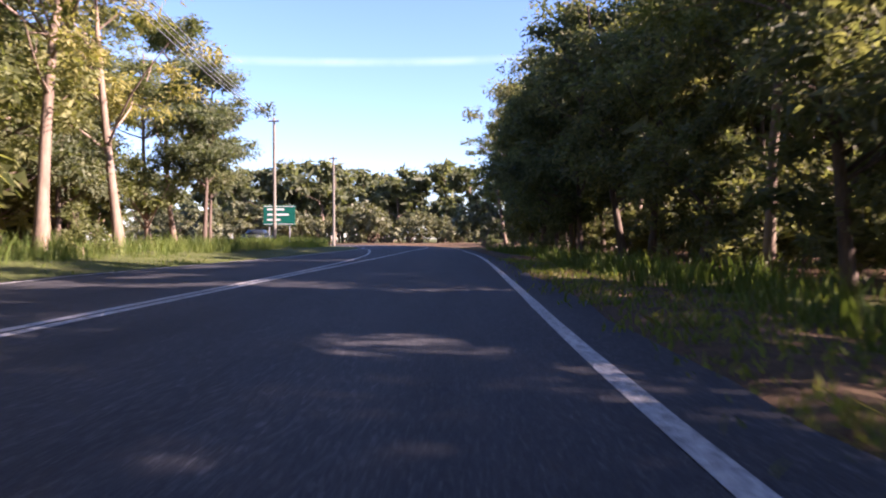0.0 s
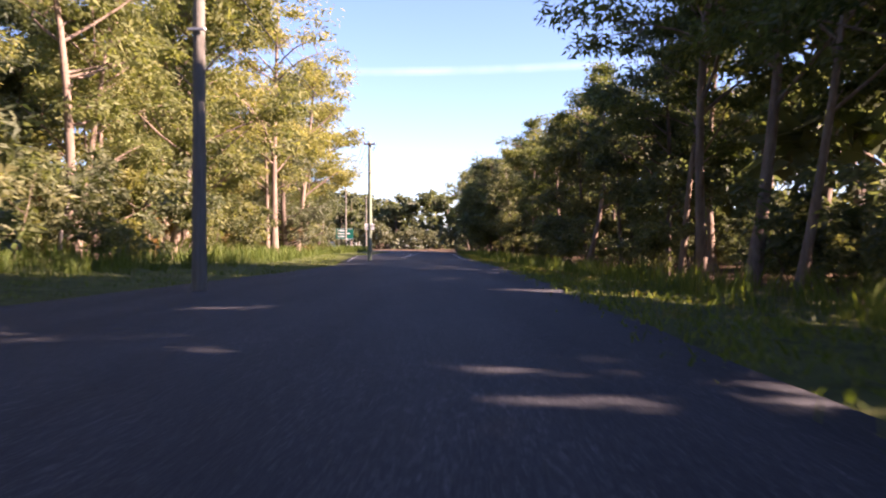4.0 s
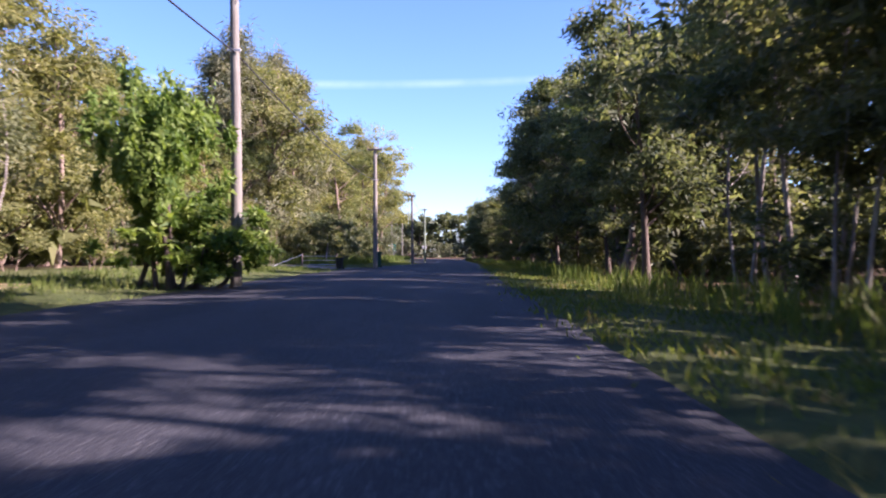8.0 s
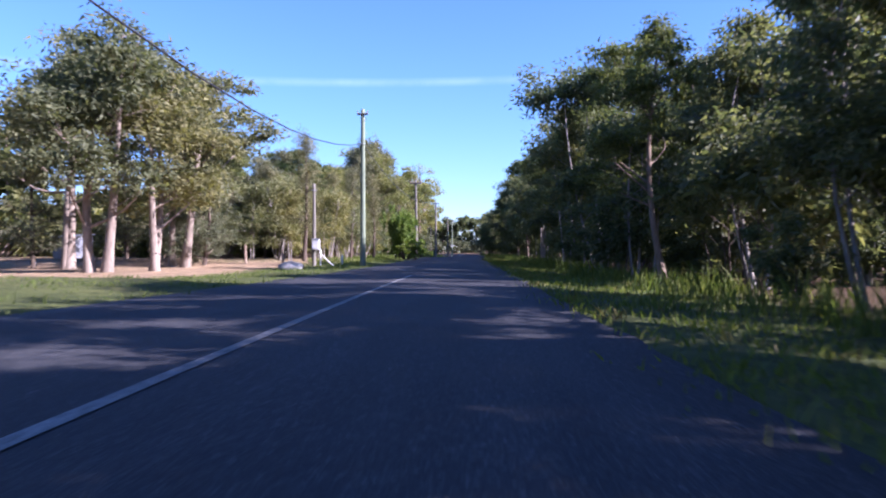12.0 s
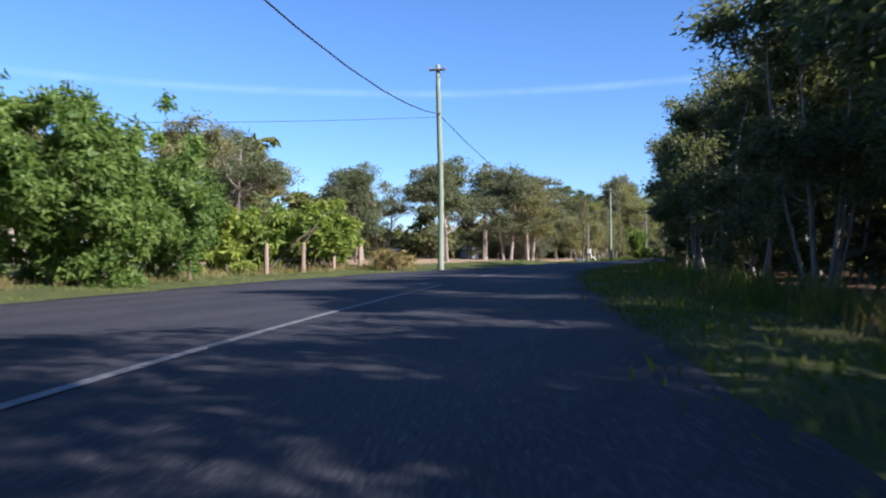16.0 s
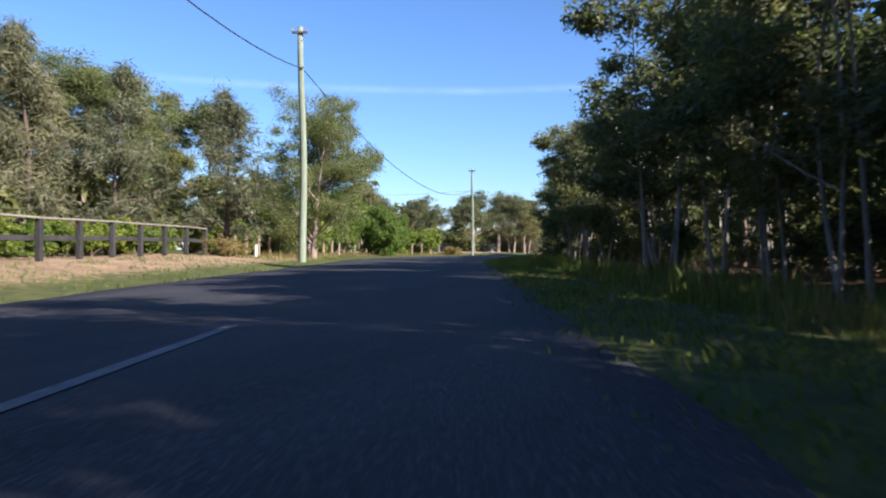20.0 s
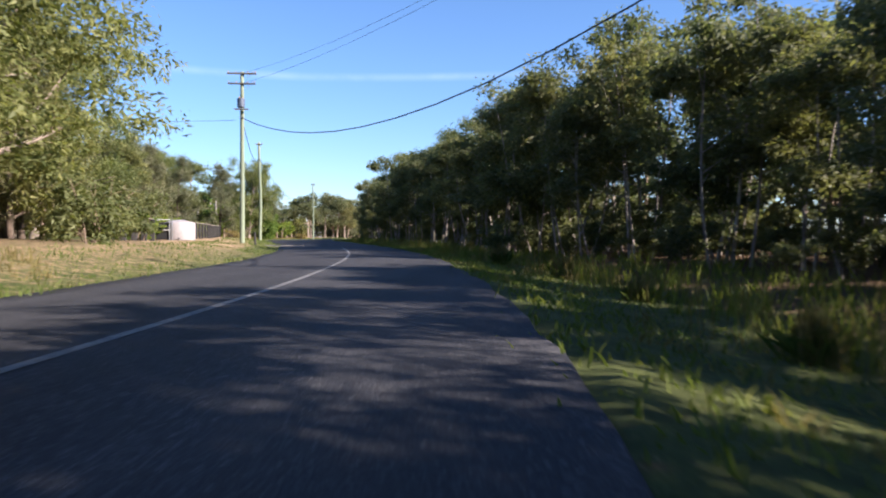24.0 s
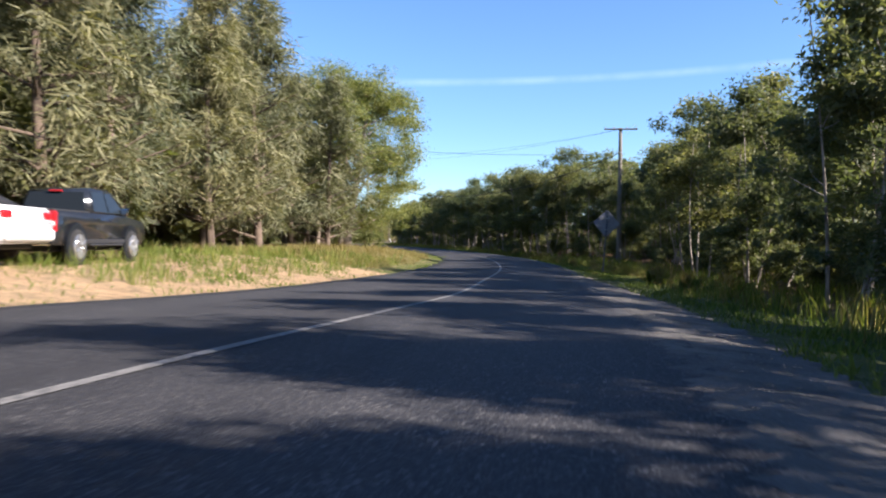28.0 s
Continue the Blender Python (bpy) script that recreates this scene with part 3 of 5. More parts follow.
def gravel_inner(s):
    return table(EDGE_R, s) - 0.14 + 0.05 * math.sin(s * 9.1) + 0.05 * math.sin(s * 23.0 + 1) + 0.04 * math.sin(s * 47.0)


def gravel_outer(s):
    return table(EDGE_R, s) + table(SHOULDER, s) + 0.06 * math.sin(s * 6.7) + 0.05 * math.sin(s * 19.0)


strip("gravel_shoulder", MAT_GRAVEL, 346, 405, gravel_inner, gravel_outer, 0.012, "pale loose gravel shoulder beside the asphalt", "road shoulder", 0.06, 0.0, 5, 0.08, 0.07)


def driveway(name, s0, s1, u0, u1, mat, label):
    """A worn crossing from the seal to a gate, laid on the ground; its sides wander."""
    ss, us = np.linspace(s0, s1, 30), np.linspace(0, 1, 16)
    v = []
    for i, q in enumerate(us):
        for j, p in enumerate(np.linspace(0, 1, 30)):
            wide = (1 + 0.35 * (1 - q) ** 2) * (p - 0.5) * (s1 - s0) + 0.25 * math.sin(q * 9 + p * 2)
            x, y = at((s0 + s1) / 2 + wide, u0 + (u1 - u0) * q)
            edge = 4 * p * (1 - p)
            v.append((x, y, float(ground_z(x, y, False)[0]) + 0.05 * min(1.0, edge * 4) - 0.02))
    i, j = np.meshgrid(np.arange(15), np.arange(29), indexing="ij")
    k = i * 30 + j
    tagged(new(name, fast_mesh(name, v, np.stack([k, k + 1, k + 31, k + 30], -1).reshape(-1, 4), mat, True)), label, "driveway", kind="structure")


driveway("driveway", 64.5, 70.5, -4.0, -13.0, MAT_DRIVE, "pale gravel driveway crossing to a bush gate")


def line(s0, s1, u, width=0.11, label="worn grey-white painted centre line"):
    fu = u if callable(u) else (lambda s: u)
    strip("road_marking", MAT_PAINT if s0 < 0 else MAT_OLDPAINT, s0, s1, lambda s: fu(s) - width / 2, lambda s: fu(s) + width / 2, 0.005, label, "road marking", 1.0, 0.006, 2)


line(147.5, 198.7, 0.08, 0.10)
line(205.5, 241, 0.12, 0.10)
line(272.4, 278.5, 0.06, 0.10, "short white painted centre dash")
line(289, 406, lambda s: table(((289, 0), (356, -0.05), (364, 0.22), (369, 0.15), (375, 0), (406, 0)), s), 0.10)
line(-75, -2.5, lambda s: -1.42 - 0.0011 * (s + 12) ** 2 * (s < -12), 0.14, "white painted line that splits at the junction")
line(-75, -2.5, lambda s: -1.22 + 0.0009 * (s + 12) ** 2 * (s < -12), 0.14, "white painted line that splits at the junction")
line(-80, 5.5, lambda s: table(EDGE_R, s) - 0.62, 0.13, "white painted edge line")
line(-80, 11, lambda s: 0.35 - table(EDGE_L, s), 0.12, "white painted edge line")


def contrail():
    """A long thin band of high cloud."""
    n, R = 40, 3600.0
    az = np.radians(np.linspace(-58, 34, n))
    lo = np.radians(np.interp(np.degrees(az), [-58, -20, 0, 34], [11.9, 11.7, 12.1, 12.8]))
    wide = np.radians(0.75)
    v = np.concatenate([np.stack([R * np.sin(az), R * np.cos(az) - 180, R * np.tan(e)], 1) for e in (lo, lo + wide)])
    k = np.arange(n - 1)
    me = fast_mesh("cloud", v, np.stack([k, k + 1, k + n + 1, k + n], 1), m_cloud)
    uv = me.uv_layers.new(name="UVMap")
    for p in me.polygons:
        for li in p.loop_indices:
            vi = me.loops[li].vertex_index
            uv.data[li].uv = ((vi % n) / (n - 1), vi // n)
    ob = tagged(new("cloud", me), "thin pale streak of high cloud in blue sky", "cloud", kind="structure")
    ob.visible_shadow = False


contrail()

# ---- trees ----


def limb(base, tip, r0, r1, bend, r, n=5):
    t = np.linspace(0, 1, n)[:, None]
    p = np.asarray(base) * (1 - t) + np.asarray(tip) * t
    p = p + np.sin(t * np.pi) * r.normal(size=3) * bend
    return p, np.linspace(r0, r1, n)


def broad_tree(r, H, crown_from, R, limbs, clumps, per, leaf, spread, girth, stems=1, droop=0.5, top_heavy=0.5):
    """Trunks with rising limbs, leaves in clumps at the twig ends. Gives wood and crown as arrays."""
    wood, ends = [], []
    for q in range(stems):
        a = r.uniform(0, 6.28)
        foot = np.array([math.cos(a), math.sin(a), 0]) * (0.0 if stems == 1 else r.uniform(0.15, 0.7))
        lean = np.array([r.normal() * 0.05 * H, r.normal() * 0.05 * H, 0]) + foot * (0 if stems == 1 else 1.6)
        top = foot + lean + [0, 0, H * r.uniform(0.78, 0.9)]
        p, rad = limb(foot - [0, 0, 0.25], top, girth * r.uniform(0.8, 1.1), girth * 0.22, 0.03 * H, r, 8)
        rad[0] *= 1.35
        wood.append(tube(p, rad, 8))
        for k in range(max(2, limbs // stems)):
            t = r.uniform(crown_from, 0.92)
            b = np.array([np.interp(t, np.linspace(0, 1, 8), p[:, c]) for c in range(3)])
            g = r.uniform(0, 6.28)
            reach = R * r.uniform(0.45, 0.95) * (1 - 0.55 * max(0, t - top_heavy) / (1 - top_heavy))
            tip = b + [math.cos(g) * reach, math.sin(g) * reach, reach * r.uniform(0.35, 1.0)]
            lp, lr = limb(b, tip, girth * 0.34 * (1.2 - t * 0.6), girth * 0.09, 0.08 * reach, r)
            wood.append(tube(lp, lr, 5))
            ends.append(tip)
            for w in range(2):
                u = r.uniform(0.4, 0.9)
                sb = lp[0] * (1 - u) + lp[-1] * u
                st = sb + r.normal(size=3) * [0.3 * reach, 0.3 * reach, 0.18 * reach] + [0, 0, 0.2 * reach]
                sp, sr = limb(sb, st, girth * 0.12, girth * 0.04, 0.04, r, 3)
                wood.append(tube(sp, sr, 4))
                ends.append(st)
        ends.append(top)
    ends = np.array(ends)
    pick = ends[r.integers(0, len(ends), clumps)] + r.normal(size=(clumps, 3)) * [0.14 * R, 0.14 * R, 0.10 * R]
    pick[:, 2] = np.minimum(pick[:, 2], H * 0.97)
    crown = leaf_cloud(pick, per, spread, leaf[0], leaf[1], droop, r)
    return join(wood), crown


def skirt_tree(r, H, R, whorls, per, leaf, low):
    """A feathery tree with drooping sprays from near the ground to the tip."""
    lean = r.normal(size=2) * 0.03 * H
    top = np.array([lean[0], lean[1], H * 0.96])
    p, rad = limb([0, 0, -0.25], top, 0.018 * H, 0.01, 0.02 * H, r, 7)
    wood, ends = [tube(p, rad, 7)], []
    for k in range(whorls):
        t = r.uniform(low, 0.98)
        b = np.array([np.interp(t, np.linspace(0, 1, 7), p[:, c]) for c in range(3)])
        g, reach = r.uniform(0, 6.28), R * (1.12 - t) * r.uniform(0.5, 1.05) + 0.15
        tip = b + [math.cos(g) * reach, math.sin(g) * reach, reach * r.uniform(0.15, 0.7)]
        lp, lr = limb(b, tip, 0.006 * H * (1.2 - t), 0.008, 0.06, r, 3)
        wood.append(tube(lp, lr, 4))
        ends += [tip, b * 0.45 + tip * 0.55]
    crown = leaf_cloud(np.array(ends), per, (0.42, 0.42, 0.44), leaf[0], leaf[1], 0.7, r)
    return join(wood), crown


def bush_mass(r, W, H, count, per, leaf, lumps=9, shoots=6):
    """A rounded bush out of several lobes; leaves lie on the lobes' skins and hang a little."""
    lobes = [(r.normal(size=3) * [0.24 * W, 0.24 * W, 0] + [0, 0, H * r.uniform(0.32, 0.66)], r.uniform(0.26, 0.42) * min(W, H)) for _ in range(lumps)]
    cs = []
    for q in range(count):
        c, rad = lobes[r.integers(0, lumps)]
        d = r.normal(size=3)
        d /= np.linalg.norm(d)
        p = c + d * rad * r.uniform(0.75, 1.08)
        p[2] = min(max(p[2], 0.12), H)
        cs.append(p)
    stems = []
    for k in range(shoots):
        c, rad = lobes[r.integers(0, lumps)]
        lp, lr = limb([r.normal() * 0.1 * W, r.normal() * 0.1 * W, -0.2], c, 0.05 + 0.01 * H, 0.02, 0.1, r, 4)
        stems.append(tube(lp, lr, 5))
    return join(stems), leaf_cloud(np.array(cs), per, (0.05 * W, 0.05 * W, 0.05 * H), leaf[0], leaf[1], 0.5, r)


KINDS = {}


def kind(key, name, make, leaf, bark, label, category, n, height, group):
    """Several models of one sort of tree: meshes to be shared by the trees."""
    models = []
    for q in range(n):
        r = np.random.default_rng(100 + 17 * len(KINDS) + q)
        (wv, wf), (cv, cf) = make(r)
        models.append((fast_mesh("trunk", wv, wf, bark, True), fast_mesh("crown", cv, cf, leaf)))
    KINDS[key] = (models, name, label, category, height, group)


def tree(key, x, y, height, turn=None, label="", wide=1.0):
    models, name, base, category, h0, group = KINDS[key]
    rng = np.random.default_rng(int(abs(x * 37.0 + y * 113.0) * 10))
    trunk, crown = models[int(rng.integers(0, len(models)))]
    k = height / h0
    t = rng.uniform(0, 360) if turn is None else turn
    ob = new(name)
    ob.matrix_basis = pose(x, y, gz(x, y), rng.normal() * 1.2, rng.normal() * 1.2, t) @ Matrix.Diagonal((k * wide, k * wide, k, 1))
    tagged(ob, label or base, category, group)
    child("trunk", trunk, ob)
    child("crown", crown, ob)
    return ob


kind("gum", "gum_tree", lambda r: broad_tree(r, 17, 0.34, 4.6, 13, 60, 150, (0.27, 0.10), (0.74, 0.74, 0.42), 0.22), MAT_GUM, MAT_BARK_GUM, "tall eucalyptus with pale trunk and clumped olive crown", "tree", 5, 17.0, "roadside trees")
kind("pale", "gum_tree", lambda r: broad_tree(r, 17, 0.30, 4.4, 15, 66, 140, (0.235, 0.08), (0.74, 0.74, 0.44), 0.21), MAT_PALE, MAT_BARK_GUM, "tall sunlit eucalyptus with straight trunk and pale crown", "tree", 3, 17.0, "roadside trees")
kind("sapling", "gum_sapling", lambda r: broad_tree(r, 6, 0.26, 1.5, 11, 44, 84, (0.16, 0.055), (0.40, 0.40, 0.34), 0.045, 2), MAT_SAPLING, MAT_BARK_PALE, "slender pale-stemmed sapling with light olive leaves", "tree", 4, 6.0, "roadside trees")
kind("spire", "young_pine", lambda r: skirt_tree(r, 8, 0.85, 40, 50, (0.20, 0.028), 0.25), MAT_OAK, MAT_BARK_DARK, "slim young pine standing above the scrub", "tree", 2, 8.0, "roadside trees")
kind("sunny", "gum_tree", lambda r: broad_tree(r, 14, 0.10, 4.2, 17, 86, 140, (0.25, 0.095), (0.74, 0.74, 0.48), 0.2), MAT_SUNLIT, MAT_BARK_GUM, "sunlit eucalyptus with yellow-green crown", "tree", 5, 14.0, "roadside trees")
kind("dense", "gum_tree", lambda r: broad_tree(r, 15, 0.13, 3.6, 18, 88, 136, (0.28, 0.115), (0.76, 0.76, 0.52), 0.18), MAT_PAPERBARK_SHADE, MAT_BARK_DARK, "dark dense forest tree at the road's shady side", "tree", 5, 15.0, "roadside trees")
kind("paper", "paperbark_tree", lambda r: broad_tree(r, 9, 0.25, 2.3, 15, 78, 150, (0.168, 0.072), (0.50, 0.50, 0.38), 0.06, 3), MAT_PAPERBARK_SHADE, MAT_BARK_PALE, "slender paperbark with pale stems and dark crown", "tree", 6, 9.0, "roadside trees")
kind("oak", "sheoak_tree", lambda r: skirt_tree(r, 10, 3.0, 66, 84, (0.31, 0.040), 0.05), MAT_OAK, MAT_BARK_DARK, "feathery grey-green she-oak with drooping sprays", "tree", 4, 10.0, "roadside trees")
kind("paddock", "gum_tree", lambda r: broad_tree(r, 10, 0.2, 3.9, 17, 110, 130, (0.225, 0.085), (0.72, 0.72, 0.42), 0.2, 2), MAT_PADDOCK, MAT_BARK_BROAD, "spreading paddock gum with brown forked trunk", "tree", 4, 10.0, "paddock trees")
kind("spread", "spreading_gum", lambda r: broad_tree(r, 13, 0.10, 6.6, 28, 350, 290, (0.155, 0.058), (0.82, 0.82, 0.52), 0.3, 2), MAT_SPREAD, MAT_BARK_BROAD, "broad old gum with drooping olive crown over the bank", "tree", 2, 13.0, "roadside trees")
# one shrub in two leaf colours, painted for shade and for sun
kind("under", "understorey_shrub", lambda r: broad_tree(r, 3.2, 0.08, 1.4, 9, 26, 64, (0.22, 0.09), (0.36, 0.36, 0.30), 0.03, 3), MAT_PAPERBARK_SHADE, MAT_BARK_DARK, "understorey shrub under the trees, coloured dark for shade", "shrub", 4, 3.2, "roadside shrubs")
kind("undersun", "understorey_shrub", lambda r: broad_tree(r, 3.0, 0.06, 1.4, 9, 26, 64, (0.22, 0.085), (0.36, 0.36, 0.28), 0.03, 3), MAT_SUNLIT, MAT_BARK_GUM, "scrubby shrub at the forest edge in sunlit leaf colour", "shrub", 4, 3.0, "roadside shrubs")
kind("rust", "dry_shrub", lambda r: broad_tree(r, 3.4, 0.10, 1.4, 9, 26, 64, (0.22, 0.08), (0.36, 0.36, 0.26), 0.04, 2), MAT_RUST, MAT_BARK_GUM, "dry orange-brown shrub at the forest edge", "shrub", 2, 3.4, "roadside shrubs")
kind("bush", "garden_bush", lambda r: bush_mass(r, 5.6, 5.2, 240, 120, (0.17, 0.075)), MAT_BRIGHT, MAT_BARK_DARK, "large rounded glossy green garden bush", "bush", 3, 5.2, "garden bushes")
kind("hedge", "hedge_shrub", lambda r: bush_mass(r, 3.0, 2.2, 100, 56, (0.155, 0.088)), MAT_HEDGE, MAT_BARK_DARK, "bright yellow-green vine-covered hedge shrub behind the fence", "hedge", 3, 2.2, "hedge along the fence")
kind("vine", "vine_tree", lambda r: bush_mass(r, 3.8, 8.0, 190, 70, (0.22, 0.11), 13), MAT_BRIGHT, MAT_BARK_DARK, "tree smothered in bright green vine", "tree", 2, 8.0, "roadside trees")
kind("saltbush", "dry_grass_mound", lambda r: bush_mass(r, 1.7, 1.1, 60, 30, (0.34, 0.03)), MAT_STRAW, MAT_BARK_GUM, "mound of dry straw-coloured grass by the fence", "grass mound", 2, 1.1, "dry mounds")
kind("brush", "brush_clump", lambda r: bush_mass(r, 4.2, 3.2, 84, 52, (0.16, 0.062), 9, 1), MAT_PAPERBARK_SHADE, MAT_BARK_PALE, "dark tangled brush between the trunks", "brush", 4, 3.2, "roadside brush")
kind("thicket", "thicket", lambda r: bush_mass(r, 5.0, 5.0, 84, 16, (0.50, 0.24)), MAT_PAPERBARK_SHADE, MAT_BARK_DARK, "dark thicket", "thicket", 3, 5.0, "thickets")

kind("distant", "distant_tree", lambda r: broad_tree(r, 12, 0.18, 3.8, 8, 34, 22, (0.85, 0.42), (0.6, 0.6, 0.4), 0.2), MAT_GUM, MAT_BARK_GUM, "distant gum", "tree", 5, 12.0, "distant trees")

# the wood on the shady side, by station: heights, and how far from the seal it begins
TALL_R = ((-75, 15), (-40, 15), (-20, 13.5), (-4, 12.5), (3, 11.6), (20, 11.6), (26, 12.5), (31, 16.5), (66, 16.5), (78, 14), (86, 12), (91, 10.6), (104, 11.2), (124, 11.4), (150, 11.5), (170, 10.4), (182, 10.0), (210, 10.0), (225, 10.0), (250, 10.4), (280, 10.8), (296, 11.5), (312, 11.0), (325, 10.4), (335, 11), (350, 10.6), (385, 9.5))
SET_R = ((-75, 5.2), (-45, 4.4), (90, 4.4), (110, 4.4), (180, 3.9), (225, 4.6), (292, 4.8), (297, 5.4), (305, 8.4), (330, 8.8), (343, 5.2), (392, 4.8))


# thin places in the wood, where sun falls across the road
THIN_R = ((-22, -2, 0.3), (92, 97, 0.25), (153.6, 157.2, 1.0), (198, 206, 0.2), (222, 228, 0.25), (243, 250, 0.6), (286, 298, 0.25), (345, 357, 0.65), (362, 373, 0.35))


def thinned(s):
    """Whether a tree at this station is left out: a share of them in each thin place."""
    share = [p for p0, p1, p in THIN_R if p0 < s < p1]
    return bool(share) and np.random.default_rng(int(s * 100) + 20000).random() < share[0]


def wood_right():
    rng = np.random.default_rng(21)
    s = -72.0
    while s < 392:
        h, a, b, c, d = table(TALL_R, s), *rng.random(4)
        x, y = at(s, table(EDGE_R, s) + table(SET_R, s) + 1.7 * a)
        if not thinned(s):
            tree("paper" if (s > 95 and b < 0.8) or s > 168 else ("dense" if b < (0.35 if 30 < s < 84 else 0.6) else "gum"), x, y, h * (0.62 + 0.36 * c))
        s += (2.4 + 2.2 * d) * (0.85 if s > 168 else 1.15)
    s = -72.0
    while s < 392:
        h, a, b, c, d = table(TALL_R, s), *rng.random(4)
        x, y = at(s, table(EDGE_R, s) + table(SET_R, s) + 3.4 + 4.1 * a)
        if not thinned(s):
            tree("paper" if s > 150 else ("dense" if b < (0.35 if 30 < s < 84 else 0.6) else "gum"), x, y, h * (0.8 + 0.28 * c))
        s += 3.0 + 2.4 * d
    s = -72.0
    while s < 390:
        x, y = at(s, table(EDGE_R, s) + table(SET_R, s) + rng.uniform(-0.9, 2.5))
        tree("under", x, y, rng.uniform(1.4, 3.4) * (1.0 if s < 170 else 0.75))
        s += rng.uniform(3.6, 8.0)


def brush_right():
    rng = np.random.default_rng(47)
    s = -60.0
    while s < 392:
        x, y = at(s, table(EDGE_R, s) + table(SET_R, s) + rng.uniform(2.2, 8.5))
        if not (244 < s < 256 or 152 < s < 160) or rng.random() < 0.3:
            tree("brush", x, y, rng.uniform(1.5, 3.6) * (1.0 if s < 170 else 0.85))
        s += rng.uniform(1.0, 2.2)
    for s in np.arange(332, 386, 1.7):
        x, y = at(s, table(EDGE_R, s) + table(SET_R, s) + rng.uniform(1.0, 5.0))
        tree("brush", x, y, rng.uniform(1.7, 3.1), label="low dark brush at the edge of the paperbarks")


def brush_left():
    """Understorey below the tall sunlit bush; its shade is put into the dark leaves."""
    rng = np.random.default_rng(53)
    for s0, s1, gap in ((30, 78, 2.1),):
        s = s0
        while s < s1:
            if not 55 < s < 72:
                x, y = at(s, -rng.uniform(10.4, 13.5))
                tree("brush", x, y, rng.uniform(2.6, 5.2), label="understorey thicket below the gums, leaves coloured dark for shade")
            s += gap * rng.uniform(0.7, 1.3)


def ditch_scrub():
    for s in np.arange(292, 346, 1.5):
        x, y = at(s, table(EDGE_R, s) + table(SET_R, s) + rng.uniform(-1.0, 4.5))
        tree("under", x, y, rng.uniform(0.8, 1.9))


def wood_left():
    rng = np.random.default_rng(33)
    for s0, s1, u0, u1, gap, keys, h0, h1 in (
            (-30, -8, -21, -14.5, 3.4, ("pale", "sunny", "pale"), 13, 19), (-62, -30, -32, -22, 3.0, ("gum", "sunny"), 12, 17), (-8, 62, -17, -11.5, 3.3, ("sunny", "pale", "pale", "oak"), 13, 19),
            (62, 106, -18, -12.0, 3.2, ("sunny", "gum", "oak"), 8, 11.5), (-60, 60, -27, -18, 6.0, ("gum", "dense"), 14, 20), (60, 106, -27, -18, 5.0, ("sunny", "dense"), 9, 12), (236, 262, -27, -15, 1.9, ("oak", "sunny", "oak"), 7.5, 10.5), (296, 320, -15.5, -11.5, 2.4, ("oak", "oak", "paddock"), 6, 10),
            (98, 119, -9.6, -7.6, 1.25, ("sapling",), 4.4, 6.2), (98, 122, -13, -10, 1.5, ("sapling", "sapling", "oak"), 5.2, 7.0), (106, 130, -22, -13, 2.0, ("oak",), 6.5, 8.6),
            (296, 318, -24, -17, 4.5, ("paddock", "oak"), 9, 12), (320, 356, -19, -13.0, 2.2, ("oak",), 11, 15.0), (322, 400, -26, -18, 4.0, ("oak",), 11, 14), (356, 398, -19.5, -16.5, 3.2, ("oak",), 9, 12)):
        s = s0
        while s < s1:
            x, y = at(s, rng.uniform(u0, u1))
            tree(keys[int(rng.integers(0, len(keys)))], x, y, rng.uniform(h0, h1))
            s += gap * rng.uniform(0.7, 1.3)
    for s0, s1, u0, u1, gap, keys in ((-26, 60, -15, -10.5, 4.0, ("undersun", "rust", "undersun", "under")), (62, 108, -13, -9.5, 3.2, ("under", "undersun")),
                                      (104, 119, -11, -8.8, 2.6, ("undersun", "undersun"))):
        s = s0
        while s < s1:
            x, y = at(s, rng.uniform(u0, u1))
            tree(keys[int(rng.integers(0, len(keys)))], x, y, rng.uniform(1.6, 4.0))
            s += gap * rng.uniform(0.7, 1.3)


def woodland(name, spots, sources, label, leaf=None):
    """Far woods in one mesh."""
    pieces = []
    for x, y, h in spots:
        models, _, _, _, h0, _ = KINDS[sources[int(rng.integers(0, len(sources)))]]
        trunk, crown = models[int(rng.integers(0, len(models)))]
        a, k = rng.uniform(0, 6.28), h / h0
        for me in (trunk, crown):
            v = np.empty(len(me.vertices) * 3, dtype=np.float32)
            me.vertices.foreach_get("co", v)
            f = np.empty(len(me.loops), dtype=np.int32)
            me.loops.foreach_get("vertex_index", f)
            v, f = v.reshape(-1, 3), f.reshape(-1, 3 if me is crown else 4)
            q = np.stack([v[:, 0] * math.cos(a) - v[:, 1] * math.sin(a), v[:, 0] * math.sin(a) + v[:, 1] * math.cos(a), v[:, 2]], 1) * k
            pieces.append((q + [x, y, gz(x, y)], f, me is crown))
    wv, wf = join([(v, f) for v, f, c in pieces if not c])
    cv, cf = join([(v, f) for v, f, c in pieces if c])
    ob = thing(name, 0, 0, 0, 0, label, "woodland", kind="stuff")
    child("trunks", fast_mesh("trunks", wv, wf, MAT_BARK_GUM, True), ob)
    child("foliage", fast_mesh("foliage", cv, cf, leaf or MAT_GUM), ob)


wood_right()
brush_right()
brush_left()
ditch_scrub()
wood_left()
woodland("background_wood", [(*at(s, table(EDGE_R, s) + table(SET_R, s) + rng.uniform(7, 14)), table(TALL_R, s) * rng.uniform(0.8, 1.0)) for s in np.arange(-72, 390, 5.0) if not (88 < s < 104 or 150 < s < 166 or 344 < s < 356)], ("distant",), "dark woodland behind the roadside trees", MAT_PAPERBARK_SHADE)
